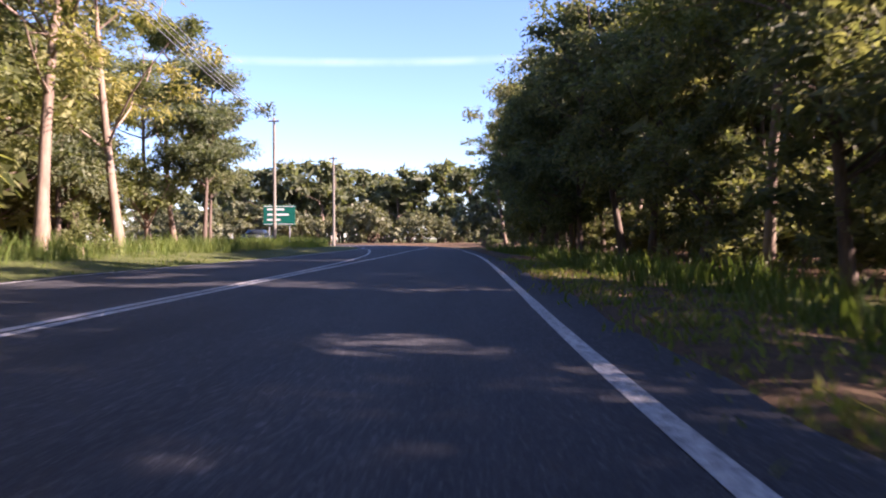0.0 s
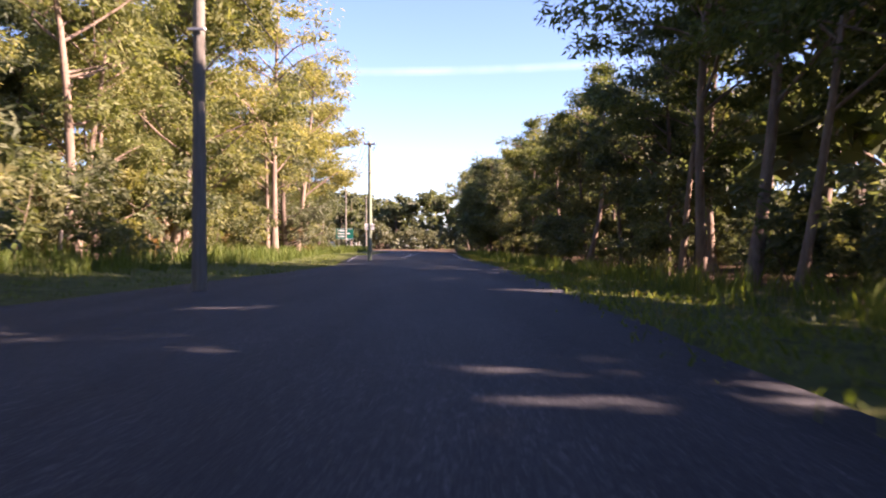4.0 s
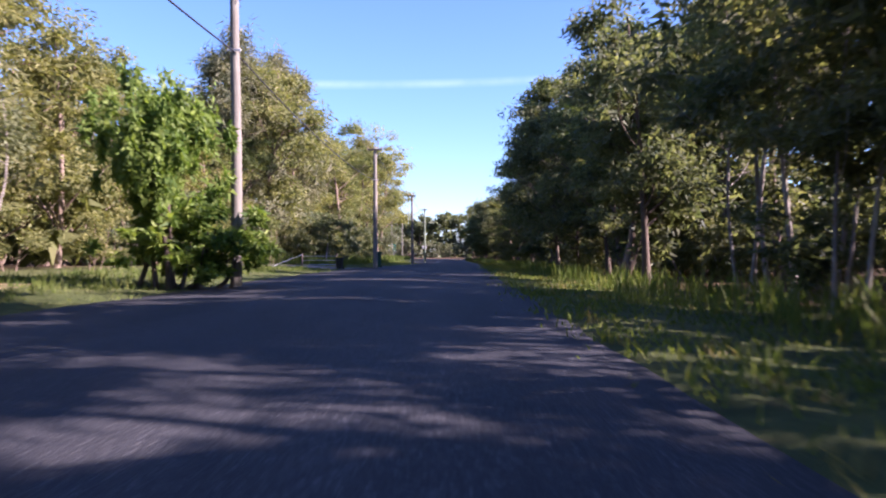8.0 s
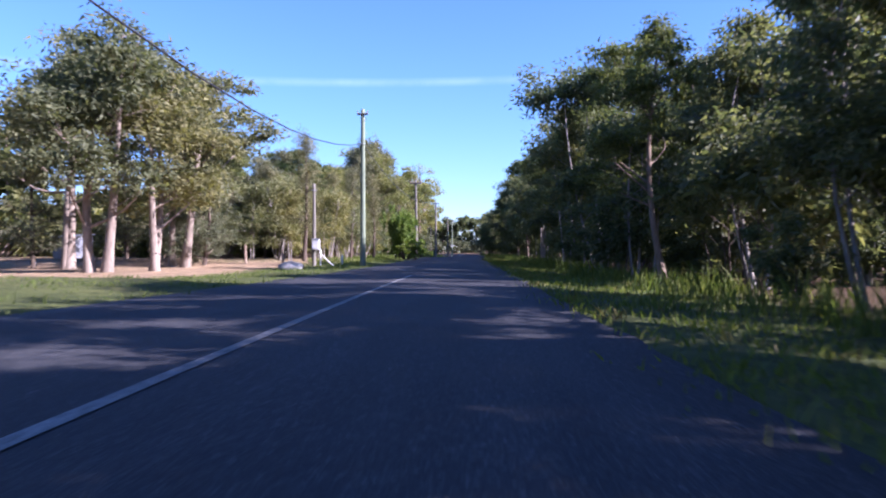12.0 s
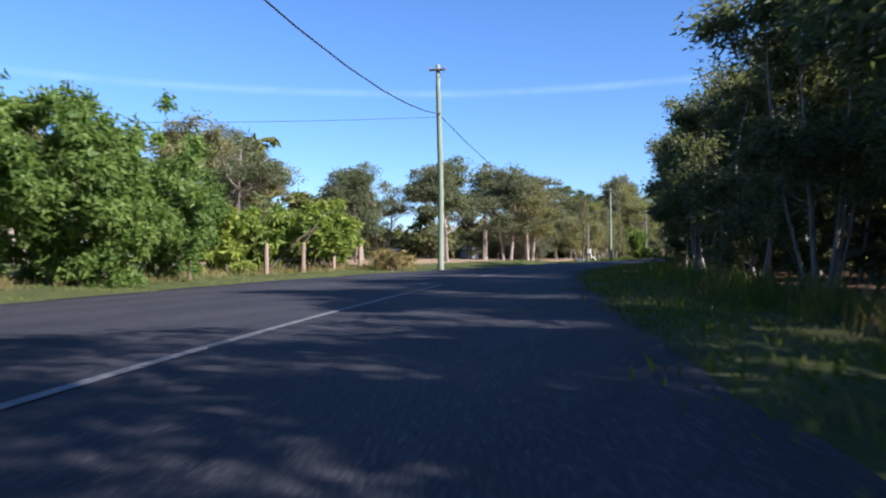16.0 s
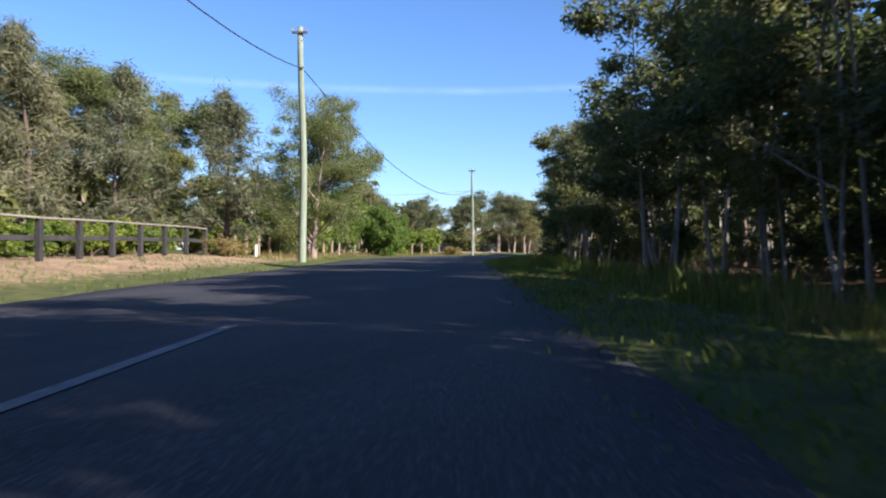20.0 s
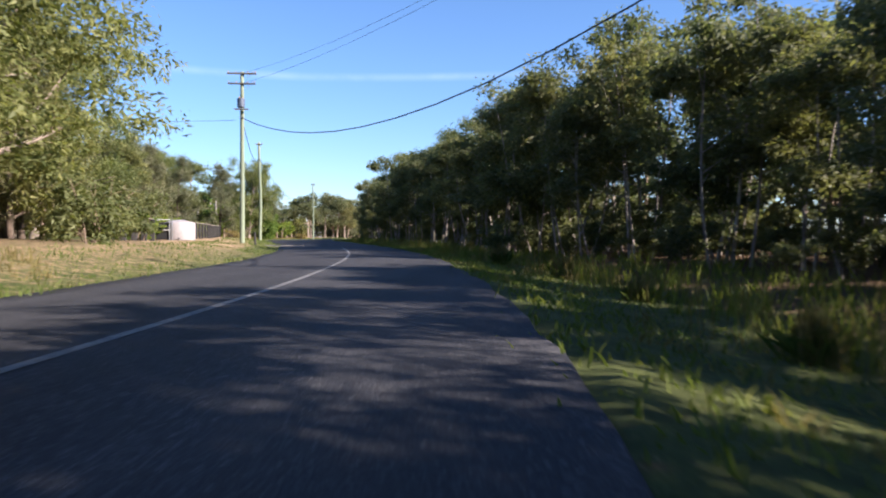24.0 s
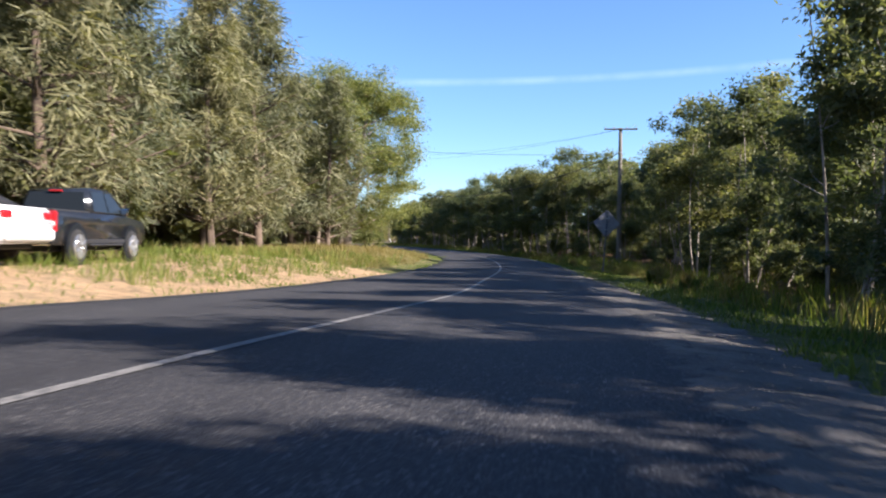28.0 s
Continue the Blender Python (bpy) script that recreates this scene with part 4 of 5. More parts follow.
# the same thicket twice: shade, then sun, is put into the leaf colour
woodland("background_thicket", [(*at(s, table(EDGE_R, s) + table(SET_R, s) + rng.uniform(6, 17)), rng.uniform(2.4, 4.8)) for s in np.arange(-72, 395, 2.2)], ("thicket",), "dark thicket between the trunks", MAT_PAPERBARK_SHADE)
woodland("sunny_thicket", [(*at(s, -rng.uniform(16, 28)), rng.uniform(3.5, 7)) for s in np.arange(-28, 112, 2.2)] + [(*at(s, -rng.uniform(25, 36)), rng.uniform(3.5, 7)) for s in np.arange(-66, -28, 2.2)] + [(*at(s, -rng.uniform(17, 28)), rng.uniform(3.5, 7)) for s in np.arange(298, 400, 2.2)] + [(*at(s, -rng.uniform(17, 28)), rng.uniform(3.5, 6)) for s in np.arange(232, 272, 1.4)], ("thicket",), "scrubby thicket between the sunlit trunks", MAT_SUNLIT)
# lighter leaf materials put the haze of distance into these woods' colour
woodland("far_wood", [(rng.uniform(-62, 40), rng.uniform(136, 165), rng.uniform(12, 17)) for _ in range(56)] + [(-30 + rng.uniform(-90, 120), 215 + rng.uniform(0, 50), rng.uniform(12, 18)) for _ in range(40)], ("distant",), "distant gum woodland beyond the junction", MAT_PADDOCK)
woodland("far_thicket", [(rng.uniform(-62, 60), rng.uniform(132, 150), rng.uniform(4, 8)) for _ in range(76)] + [(rng.uniform(2, 14), rng.uniform(78, 105), rng.uniform(3, 6)) for _ in range(8)], ("thicket",), "distant scrub beyond the junction", MAT_OAK)
woodland("paddock_wood", [(*at(s, -rng.uniform(34, 58)), rng.uniform(9, 13)) for s in np.arange(100, 320, 4.0)], ("distant",), "line of gums and she-oaks behind the paddocks")
woodland("bush_scrub", [(*at(s, -rng.uniform(29, 60)), rng.uniform(4, 7)) for s in np.arange(30, 112, 1.8)], ("thicket",), "scrub deep in the sunlit bush", MAT_SUNLIT)
woodland("paddock_scrub", [(*at(s, -rng.uniform(40, 62)), rng.uniform(3, 6)) for s in np.arange(100, 330, 2.6)], ("thicket",), "low scrub behind the paddocks")

# single trees that stand out
for x, y, h, key in ((-17.2, 50.0, 13.5, "dense"), (-21.5, 51.5, 15.0, "sunny"), (-18.5, 55.0, 11.0, "dense"), (-15.5, 27.5, 21, "pale"), (-18.0, 39.5, 21, "pale"), (-13.6, 12, 21.5, "pale"), (-12.5, -2, 22, "pale"), (-21.2, -147.8, 11.3, "paddock"), (-30.0, -145.9, 9.1, "paddock"), (-17.9, -137.2, 11.3, "paddock"), (-15.7, -136.9, 9.6, "paddock"),
                     (-17.6, -128.8, 11.3, "paddock"), (-22.7, -131.4, 12.4, "paddock"), (-14.1, -165.9, 8.0, "paddock"), (-15.7, -178.8, 7.0, "dense"), (-36.4, -160.6, 10.2, "paddock"), (-26.4, -156.5, 9.6, "paddock"), (-31.2, -170.4, 10.7, "paddock"), (-24.1, -186.3, 9.1, "paddock"), (-38.1, -184.6, 10.7, "paddock"),
                     (-13.5, -230.8, 12.0, "oak"), (-6.5, -233.3, 11.0, "sunny"), (-8.5, -243.2, 10.5, "spread"), (-9.5, -252.3, 9.5, "spread"), (-5.2, -256.2, 11, "sunny"), (-1.1, -262.2, 9.5, "oak"), (-13.1, -262.4, 11, "oak"), (1.0, -270.2, 9, "oak"), (5.1, -279.2, 9.5, "oak"), (7.0, -272.1, 8.5, "sunny"), (10.2, -288.1, 8.0, "oak"), (14.3, -293.6, 8.5, "oak"),
                     (19.4, -297.5, 8.0, "sunny"), (25.6, -312.8, 13.5, "spread"), (21.5, -305.5, 11, "oak"), (26.4, -319.5, 12.0, "oak"), (18.7, -318.0, 13, "gum")):
    tree(key, x, y, h)
tree("spread", 0.1, -233.2, 10.4, 40, label="tall twin-trunked pale gum behind the post fence", wide=0.75)
for x, y, h in ((0.5, -241.5, 8.8), (-2.0, -246.0, 9.2), (-3.5, -250.5, 9.6)):
    tree("oak", x, y, h, label="dense olive tree behind the rail fence")
tree("spread", 13.8, -291.5, 11.5, 100, wide=0.95)
tree("vine", -8.0, -97.4, 6.9, wide=0.66, label="small tree smothered in bright green climbing vine")
tree("hedge", -7.3, -97.0, 2.3, label="heap of bright green vine at a tree's foot")
for x, y, h in ((-11.6, -103.7, 8.1), (-9.7, -104.7, 7.6), (-10.8, -110.3, 7.6), (-11.7, -111.5, 7.0), (-11.6, -123.7, 8.4)):
    tree("spire", x, y, h)
tree("bush", -10.3, -212.4, 6.1, 20)
tree("bush", -7.9, -207.7, 5.5, 140, wide=0.8)
tree("bush", -9.4, -203.5, 3.8, 250)
for s in np.arange(185.5, 241, 2.1):
    if not 198 < s < 213:
        x, y = at(s, -table(((180, 9.6), (195, 10.0), (215, 11.4), (232, 11.0), (245, 10.6)), s) - 0.4)
        tree("hedge", x, y, rng.uniform(1.8, 2.6) * (1.25 if s < 197 else (1.45 if s < 226 else 0.95)))
for s in np.arange(243, 292, 1.9):
    x, y = at(s, -11.7 + rng.uniform(-0.3, 0.2))
    tree("hedge", x, y, rng.uniform(1.1, 1.7))
for x, y, h in ((24.2, -300.6, 2.6), (22.6, -296.2, 2.2), (26.2, -304.2, 2.4), (21.5, -299.5, 3.4)):
    tree("undersun", x, y, h)
tree("saltbush", -8.6, -188.3, 1.15)
tree("saltbush", 4.6, -246.4, 0.9, label="mound of dry orange brush by the rail fence")


def palm(x, y, H, fronds, label):
    r = np.random.default_rng(int(abs(x * 10)))
    ob = thing("palm_tree", x, y, gz(x, y), 0, label, "palm", "garden palms")
    p, rad = limb([0, 0, -0.2], [0.2, 0.1, H - 1.2], 0.16, 0.11, 0.12, r, 8)
    v, f = tube(p, rad, 10)
    child("trunk", fast_mesh("trunk", v, f, MAT_BARK_PALE, True), ob)
    shaft, fs = tube(np.array([[0.2, 0.1, H - 1.25], [0.2, 0.1, H - 0.6], [0.2, 0.1, H - 0.15]]), [0.15, 0.13, 0.05], 8)
    child("crownshaft", fast_mesh("crownshaft", shaft, fs, MAT_BRIGHT, True), ob, "smooth green crownshaft")
    for k in range(fronds):
        g, up = k / fronds * 6.28 + r.uniform(-0.2, 0.2), r.uniform(0.15, 1.3)
        L = r.uniform(1.9, 2.5)
        t = np.linspace(0, 1, 14)
        out, zz = L * t * (1 - 0.22 * t * t), L * (up * t - (0.42 + 0.34 * up) * t * t)
        c = np.stack([0.2 + out * math.cos(g), 0.1 + out * math.sin(g), H - 0.3 + zz], 1)
        side = np.array([-math.sin(g), math.cos(g), 0])
        pieces = [tube(c, np.linspace(0.025, 0.006, 14), 4)]
        for sgn in (-1, 1):
            for i in range(1, 14):
                ln = 0.68 * math.sin(0.35 + 2.6 * i / 14)
                d = c[i] - c[i - 1]
                d /= np.linalg.norm(d)
                a, b = c[i] - d * 0.05, c[i] + d * 0.05
                tip = c[i] + side * sgn * ln + d * 0.25 * ln + np.array([0, 0, -0.35 * ln])
                mid = (a + b) / 2 * 0.5 + tip * 0.5
                pieces.append((np.array([a, mid - d * 0.075, tip, mid + d * 0.075]), np.array([[0, 1, 2, 3]])))
        v, f = join(pieces)
        child("frond", fast_mesh("frond", v, f, MAT_PALM), ob)


palm(-16.4, -208.2, 9.4, 15, "tall slim palm with pale trunk above the hedge")
palm(-15.8, -211.2, 6.9, 15, "lower feathery palm behind the hedge")
palm(-17.6, -211.8, 6.3, 15, "lower feathery palm behind the hedge")

# ---- poles and wires ----


def sag_wire(parent, a, b, r, dip, name="wire", n=14):
    t = np.linspace(0, 1, n)[:, None]
    p = np.asarray(a) * (1 - t) + np.asarray(b) * t
    p[:, 2] -= (4 * t * (1 - t))[:, 0] * dip
    v, f = tube(p, np.full(n, r), 5)
    return child(name, fast_mesh(name, v, f, MAT_WIRE, True), parent)


def power_pole(x, y, top, r0, mat, label, arms=((0.25, 1.3),), turn=0.0, transformer=False, bracket=2.0, crook=0.0, base=None):
    z = gz(x, y) if base is None else base
    H = top - z
    ob = thing("power_pole", x, y, z, turn, label, "power pole", "power poles")
    n = 9
    t = np.linspace(0, 1, n)
    p = np.stack([crook * np.sin(t * 5.0) * t * (1 - 0.4 * t), np.zeros(n), -0.4 + (H + 0.4) * t], 1)
    v, f = tube(p, np.linspace(r0, r0 * 0.68, n), 14)
    cap = np.arange((n - 1) * 14, n * 14)[None, :]
    child("shaft", fast_mesh("shaft", v, [f, cap], mat, True), ob)
    for drop, length in arms:
        arm = part("crossarm", box(length, 0.09, 0.11, (p[-1, 0], -r0 * 0.85, H - drop - 0.055), 0.01), MAT_ARM, ob, "dark timber crossarm")
        for k in (-0.46, -0.2, 0.2, 0.46):
            if abs(k) < 0.3 and length < 1.0:
                continue
            part("insulator", rod(0.035, 0.022, 0.13, (p[-1, 0] + k * length, -r0 * 0.85, H - drop + 0.056), sides=8), MAT_CERAMIC, arm, "brown glazed insulator")
        part("brace", box(0.03, 0.012, length * 0.42, (p[-1, 0] + length * 0.14, -r0 * 0.8 + 0.0, H - drop - 0.40), 0.0, (0, 42, 0)), MAT_STEEL, arm)
    if bracket:
        part("cable_bracket", box(0.34, 0.05, 0.05, (0, -r0, H - bracket), 0.008), MAT_STEEL, ob, "steel cable bracket")
    if transformer:
        tank = part("transformer", rod(0.26, 0.26, 0.62, (0, -r0 - 0.26, H - 2.55), sides=18, bevel=0.03), MAT_BLUEGREY, ob, "grey transformer can")
        for k in (-0.12, 0.12):
            part("bushing", rod(0.04, 0.025, 0.16, (k, -r0 - 0.26, H - 1.93), sides=8), MAT_CERAMIC, tank)
        part("platform", box(0.95, 0.4, 0.05, (0, -r0 - 0.2, H - 2.68), 0.008), MAT_STEEL, ob)
    return ob, z + H


POLES = {
    "a": power_pole(-5.2, -7.5, 7.65, 0.15, MAT_POLE_GREEN, "weathered grey-green timber power pole with a small white sign", ((0.2, 0.7),), 0),
    "b": power_pole(-5.1, -42.3, 6.9, 0.14, MAT_POLE, "weathered grey timber power pole against the trees", ((0.2, 0.7),), 0),
    "c": power_pole(-5.9, -69.0, 7.6, 0.15, MAT_POLE, "weathered timber power pole beside wheeled bins", ((0.15, 0.9),), 0),
    "d": power_pole(-6.6, -96.1, 8.15, 0.15, MAT_POLE, "brown weathered timber power pole with short crossarm", ((0.35, 1.15),), 0, crook=0.06),
    "e": power_pole(-7.35, -127.8, 9.2, 0.16, MAT_POLE_GREEN, "greenish treated timber power pole by the driveway", ((0.3, 0.6),), 0),
    "f": power_pole(-7.25, -185.3, 11.25, 0.17, MAT_POLE_GREEN, "crooked grey-green timber power pole at the bend", ((0.3, 0.85),), 10, crook=0.12, bracket=2.6),
    "g": power_pole(6.0, -242.7, 11.85, 0.19, MAT_POLE_GREEN, "pale crooked timber power pole by the verge", ((0.3, 0.75),), 22, crook=0.20, bracket=2.0),
    "h": power_pole(18.55, -275.8, 12.45, 0.18, MAT_POLE_GREEN, "timber power pole with two crossarms and transformer", ((0.15, 2.0), (0.85, 1.9)), 14, True, 3.2),
    "i": power_pole(46.9, -311.2, 10.25, 0.19, MAT_POLE, "dark leaning timber power pole with wide crossarm", ((0.12, 2.5),), 2, bracket=1.9),
    "far": power_pole(-15.4, 61.6, 10.6, 0.16, MAT_POLE, "tall timber power pole near the junction", ((0.3, 0.9),), 0),
    "farther": power_pole(-14.5, 84.5, 10.0, 0.16, MAT_POLE, "timber power pole near the junction", ((0.3, 0.9),), 0),
}
small_pole = power_pole(-10.1, -127.9, 5.0, 0.12, MAT_POLE, "short timber service pole with white meter box", (), 0, bracket=0.4)


def span(a, b, da, db, r, dip, name="overhead_cable", label="black overhead cable between power poles", aside=0.0, mat=None):
    (pa, za), (pb, zb) = POLES[a], POLES[b]
    A, B = np.array([*pa.location[:2], za - da]), np.array([*pb.location[:2], zb - db])
    A[0], B[0] = A[0] + aside, B[0] + aside
    ob = thing(name, *A, 0, label, "cable", "overhead cables")
    wire = sag_wire(ob, (0, 0, 0), B - A, r, dip)
    if mat:
        wire.data.materials[0] = mat


for k in (-0.42, -0.15, 0.15, 0.42):
    span("far", "a", 0.24, 0.14, 0.016, 0.9 + 0.1 * k, label="bare grey overhead line towards the junction", aside=k, mat=MAT_STEEL)
span("a", "b", 0.3, 0.3, 0.014, 0.5)
span("b", "c", 0.3, 0.3, 0.014, 0.4)
span("c", "d", 2.0, 2.0, 0.02, 0.4)
span("d", "e", 2.0, 2.0, 0.022, 0.5)
span("f", "g", 2.6, 2.0, 0.024, 2.7)
span("g", "h", 2.0, 3.2, 0.024, 1.3)
span("h", "i", 3.2, 1.9, 0.028, 2.8)
for k in (0.1, 0.8):
    span("h", "i", k, 0.1, 0.008, 0.8)


def loose_cable(a, b, r, dip, label):
    ob = thing("overhead_cable", *a, 0, label, "cable", "overhead cables")
    sag_wire(ob, (0, 0, 0), np.subtract(b, a), r, dip)


loose_cable((-7.35, -127.8, 7.25), (-10.1, -127.9, 4.85), 0.012, 0.2, "thin black service cable to the short pole")
loose_cable((-7.35, -127.8, 7.25), (-7.25, -185.3, 8.6), 0.022, 2.8, "black cable to the crooked pole at the bend")
loose_cable((-7.25, -185.3, 8.5), (-40.0, -214.0, 7.2), 0.012, 0.7, "thin black service cable across the paddock")
loose_cable((18.1, -275.8, 9.1), (-21.0, -290.5, 8.6), 0.012, 0.5, "thin black service cable to a hidden house")
loose_cable((46.9, -311.2, 8.3), (20.5, -306.4, 10.0), 0.014, 0.5, "thin black service cable into the roadside trees")

# ---- signs, bins and boxes ----


def small_board():
    ob = thing("pole_sign", -5.2, -7.6, gz(-5.2, -7.4), 0, "small white rectangular notice fixed to the power pole", "sign")
    part("panel", box(0.62, 0.02, 0.40, (-0.02, 0, 1.98), 0.006), MAT_WHITE, ob)
    for k, w in ((2.25, 0.36), (2.13, 0.3)):
        part("writing_bar", box(w, 0.006, 0.022, (-0.02, -0.014, k), 0.0), MAT_TRIM, ob, "dark bar of unreadable writing")
    part("strap", rod(0.165, 0.165, 0.03, (0, 0.22, 2.17), sides=14), MAT_STEEL, ob)


def green_sign():
    ob = thing("direction_sign", -16.2, 66.5, gz(-16.2, 66.5), 0, "large green road direction sign on two posts", "road sign")
    for k in (-0.9, 0.9):
        part("post", rod(0.045, 0.045, 3.9, (k, 0.06, -0.3), sides=10), MAT_STEEL, ob)
    panel = part("panel", box(2.8, 0.03, 1.75, (0, 0, 1.75), 0.008), MAT_SIGNGREEN, ob)
    part("border", box(2.7, 0.006, 0.05, (0, -0.019, 3.38), 0.0), MAT_WHITE, panel)
    part("border", box(2.7, 0.006, 0.05, (0, -0.019, 1.82), 0.0), MAT_WHITE, panel)
    for k, w, dx in ((3.05, 1.5, -0.3), (2.6, 1.9, -0.1), (2.15, 1.2, -0.5)):
        part("writing_bar", box(w, 0.006, 0.17, (dx, -0.019, k), 0.0), MAT_WHITE, panel, "pale bar of unreadable writing")


def diamond_sign():
    x, y = 44.4, -331.0
    z = gz(x, y)
    ob = thing("warning_sign", x, y, z, heading(337) + 8, "grey back of a diamond warning sign on a leaning post", "road sign")
    ob.matrix_basis = pose(x, y, z, 0, 4.0, heading(337) + 6)
    part("post", rod(0.035, 0.035, 3.45, (0, 0, -0.3), sides=12), MAT_BLUEGREY, ob, "dark steel post")
    bm = box(1.0, 0.012, 1.0, (0, 0, 0), 0.0)
    bmesh.ops.translate(bm, verts=bm.verts, vec=(0, 0, -0.5))
    bmesh.ops.bevel(bm, geom=[e for e in bm.edges if abs(e.verts[0].co.y - e.verts[1].co.y) > 0.005], offset=0.05, segments=4, affect="EDGES")
    bmesh.ops.transform(bm, matrix=pose(0, 0.055, 2.56, 0, 45, 0), verts=bm.verts)
    part("plate", bm, MAT_GREYBACK, ob, "plain grey aluminium back of the plate")
    for k in (2.2, 2.78):
        part("clamp", box(0.14, 0.10, 0.04, (0, 0.0, k), 0.006), MAT_STEEL, ob)


def wheelie_bin(x, y, turn, body, lid, label, size=1.0):
    ob = thing("wheeled_bin", x, y, gz(x, y), turn, label, "bin", "wheeled bins")
    ob.scale = (size, size, size)
    bm = box(0.50, 0.58, 0.92, (0, 0, 0.06), 0.03)
    for v in bm.verts:
        if v.co.z < 0.5:
            v.co.x *= 0.86
            v.co.y *= 0.82
    part("body", bm, body, ob)
    part("rim", box(0.56, 0.64, 0.05, (0, 0, 0.96), 0.012), body, ob)
    bm = box(0.57, 0.68, 0.07, (0, -0.01, 1.01), 0.03)
    part("lid", bm, lid, ob)
    part("handle", rod(0.016, 0.016, 0.46, (-0.23, 0.37, 1.0), (0, 90, 0), 8), body, ob)
    for k in (-0.25, 0.25):
        part("wheel", rod(0.10, 0.10, 0.05, (k - 0.025, 0.25, 0.10), (0, 90, 0), 14), MAT_TYRE, ob)


def meter_box():
    ob = thing("meter_box", -9.95, -128.1, gz(-10.1, -127.9), 0, "white metal meter box on the short pole", "meter box")
    part("case", box(0.40, 0.24, 0.58, (0, 0, 0.92), 0.015), MAT_WHITE, ob)
    part("door", box(0.34, 0.02, 0.5, (0, -0.13, 0.96), 0.006), MAT_WHITE, ob)
    part("hood", box(0.46, 0.3, 0.03, (0, -0.02, 1.5), 0.006, (6, 0, 0)), MAT_STEEL, ob)


def guide_post(x, y, h, label, name="marker_post"):
    ob = thing(name, x, y, gz(x, y), rng.uniform(-8, 8), label, "post", "marker posts")
    part("shaft", box(0.13, 0.10, h + 0.25, (0, 0, -0.25), 0.012), MAT_WHITE, ob)
    part("cap", box(0.15, 0.12, 0.03, (0, 0, h - 0.005), 0.008), MAT_CONCRETE, ob)


small_board()
green_sign()
diamond_sign()
wheelie_bin(-6.2, -64.7, 8, MAT_BIN, MAT_BIN, "dark green wheeled bin at the driveway")
wheelie_bin(-7.7, -71.4, -10, MAT_BINDARK, MAT_YELLOW, "small black wheeled bin with yellow lid at the gate", 0.68)
meter_box()
guide_post(-8.9, -125.6, 0.55, "short white marker post on the verge")
guide_post(1.4, -240.2, 0.62, "short white marker post on the dry verge")


def boulder(x, y, w, d, h, label, seed):
    bm = bmesh.new()
    bmesh.ops.create_icosphere(bm, subdivisions=3, radius=0.5)
    for v in bm.verts:
        k = 1 + 0.16 * noise.noise(v.co * 2.3 + Vector((seed, 0, 0)))
        v.co = Vector((v.co.x * w * k, v.co.y * d * k, max(-0.3, v.co.z + 0.3) * h * k))
    ob = thing("boulder", x, y, gz(x, y) - 0.05, 15, label, "boulder", "pale boulders")
    part("rock", bm, MAT_STONE if h > 0.3 else MAT_GRAVEL, ob, smooth=True)


boulder(-9.4, -136.5, 1.15, 0.7, 0.55, "dull grey boulder in the grassy dip", 1.0)
for k, (x, y) in enumerate(((-9.4, -205.2), (-9.9, -208.5))):
    boulder(x, y, 0.7, 0.4, 0.26, "low dull stone at the foot of the hedge", 9.0 + k)

# ---- fences ----


def wire_fence(points, height, label):
    """Split posts with two wires."""
    ob = thing("wire_fence", points[0][0], points[0][1], gz(*points[0]), 0, label, "fence")
    last = None
    for x, y in points:
        z = gz(x, y) - ob.location.z
        X, Y = x - ob.location.x, y - ob.location.y
        h = height * rng.uniform(0.9, 1.08)
        bm = rod(0.105, 0.085, h + 0.3, (X, Y, z - 0.3), (rng.normal() * 2, rng.normal() * 2, 0), 8)
        part("post", bm, MAT_POST, ob)
        if last is not None:
            for k in (0.45, 0.8):
                sag_wire(ob, (last[0], last[1], last[2] + k * height), (X, Y, z + k * height), 0.006, 0.02, "fence_wire", 4)
        last = (X, Y, z)


def rail_fence(points, label, thick=0.17):
    ob = thing("rail_fence", points[0][0], points[0][1], gz(*points[0]), 0, label, "fence")
    last = None
    for x, y in points:
        z = gz(x, y) - ob.location.z
        X, Y = x - ob.location.x, y - ob.location.y
        part("post", box(thick, thick, 1.5, (X, Y, z - 0.3), 0.015, (0, 0, 20)), MAT_BLACKWOOD, ob)
        if last is not None:
            d = np.array([X - last[0], Y - last[1], z - last[2]])
            L = float(np.linalg.norm(d))
            a = math.degrees(math.atan2(d[1], d[0]))
            tilt = -math.degrees(math.asin(d[2] / L))
            mid = np.array(last) + d / 2
            for k, (w, h, mat, nm, lb) in enumerate(((0.19, 0.06, MAT_RAILTOP, "cap_rail", "worn grey top rail"), (0.05, 0.15, MAT_BLACKWOOD, "rail", ""), )):
                zz = mid[2] + (1.2 if k == 0 else 0.58)
                off = 0.0 if k == 0 else 0.115
                n = np.array([-d[1], d[0]]) / np.hypot(d[0], d[1]) * off
                part(nm, box(L + (0.0 if k else 0.02), w, h, (mid[0] - n[0], mid[1] - n[1], zz), 0.008, (0, tilt, a)), mat, ob, lb)
        last = (X, Y, z)


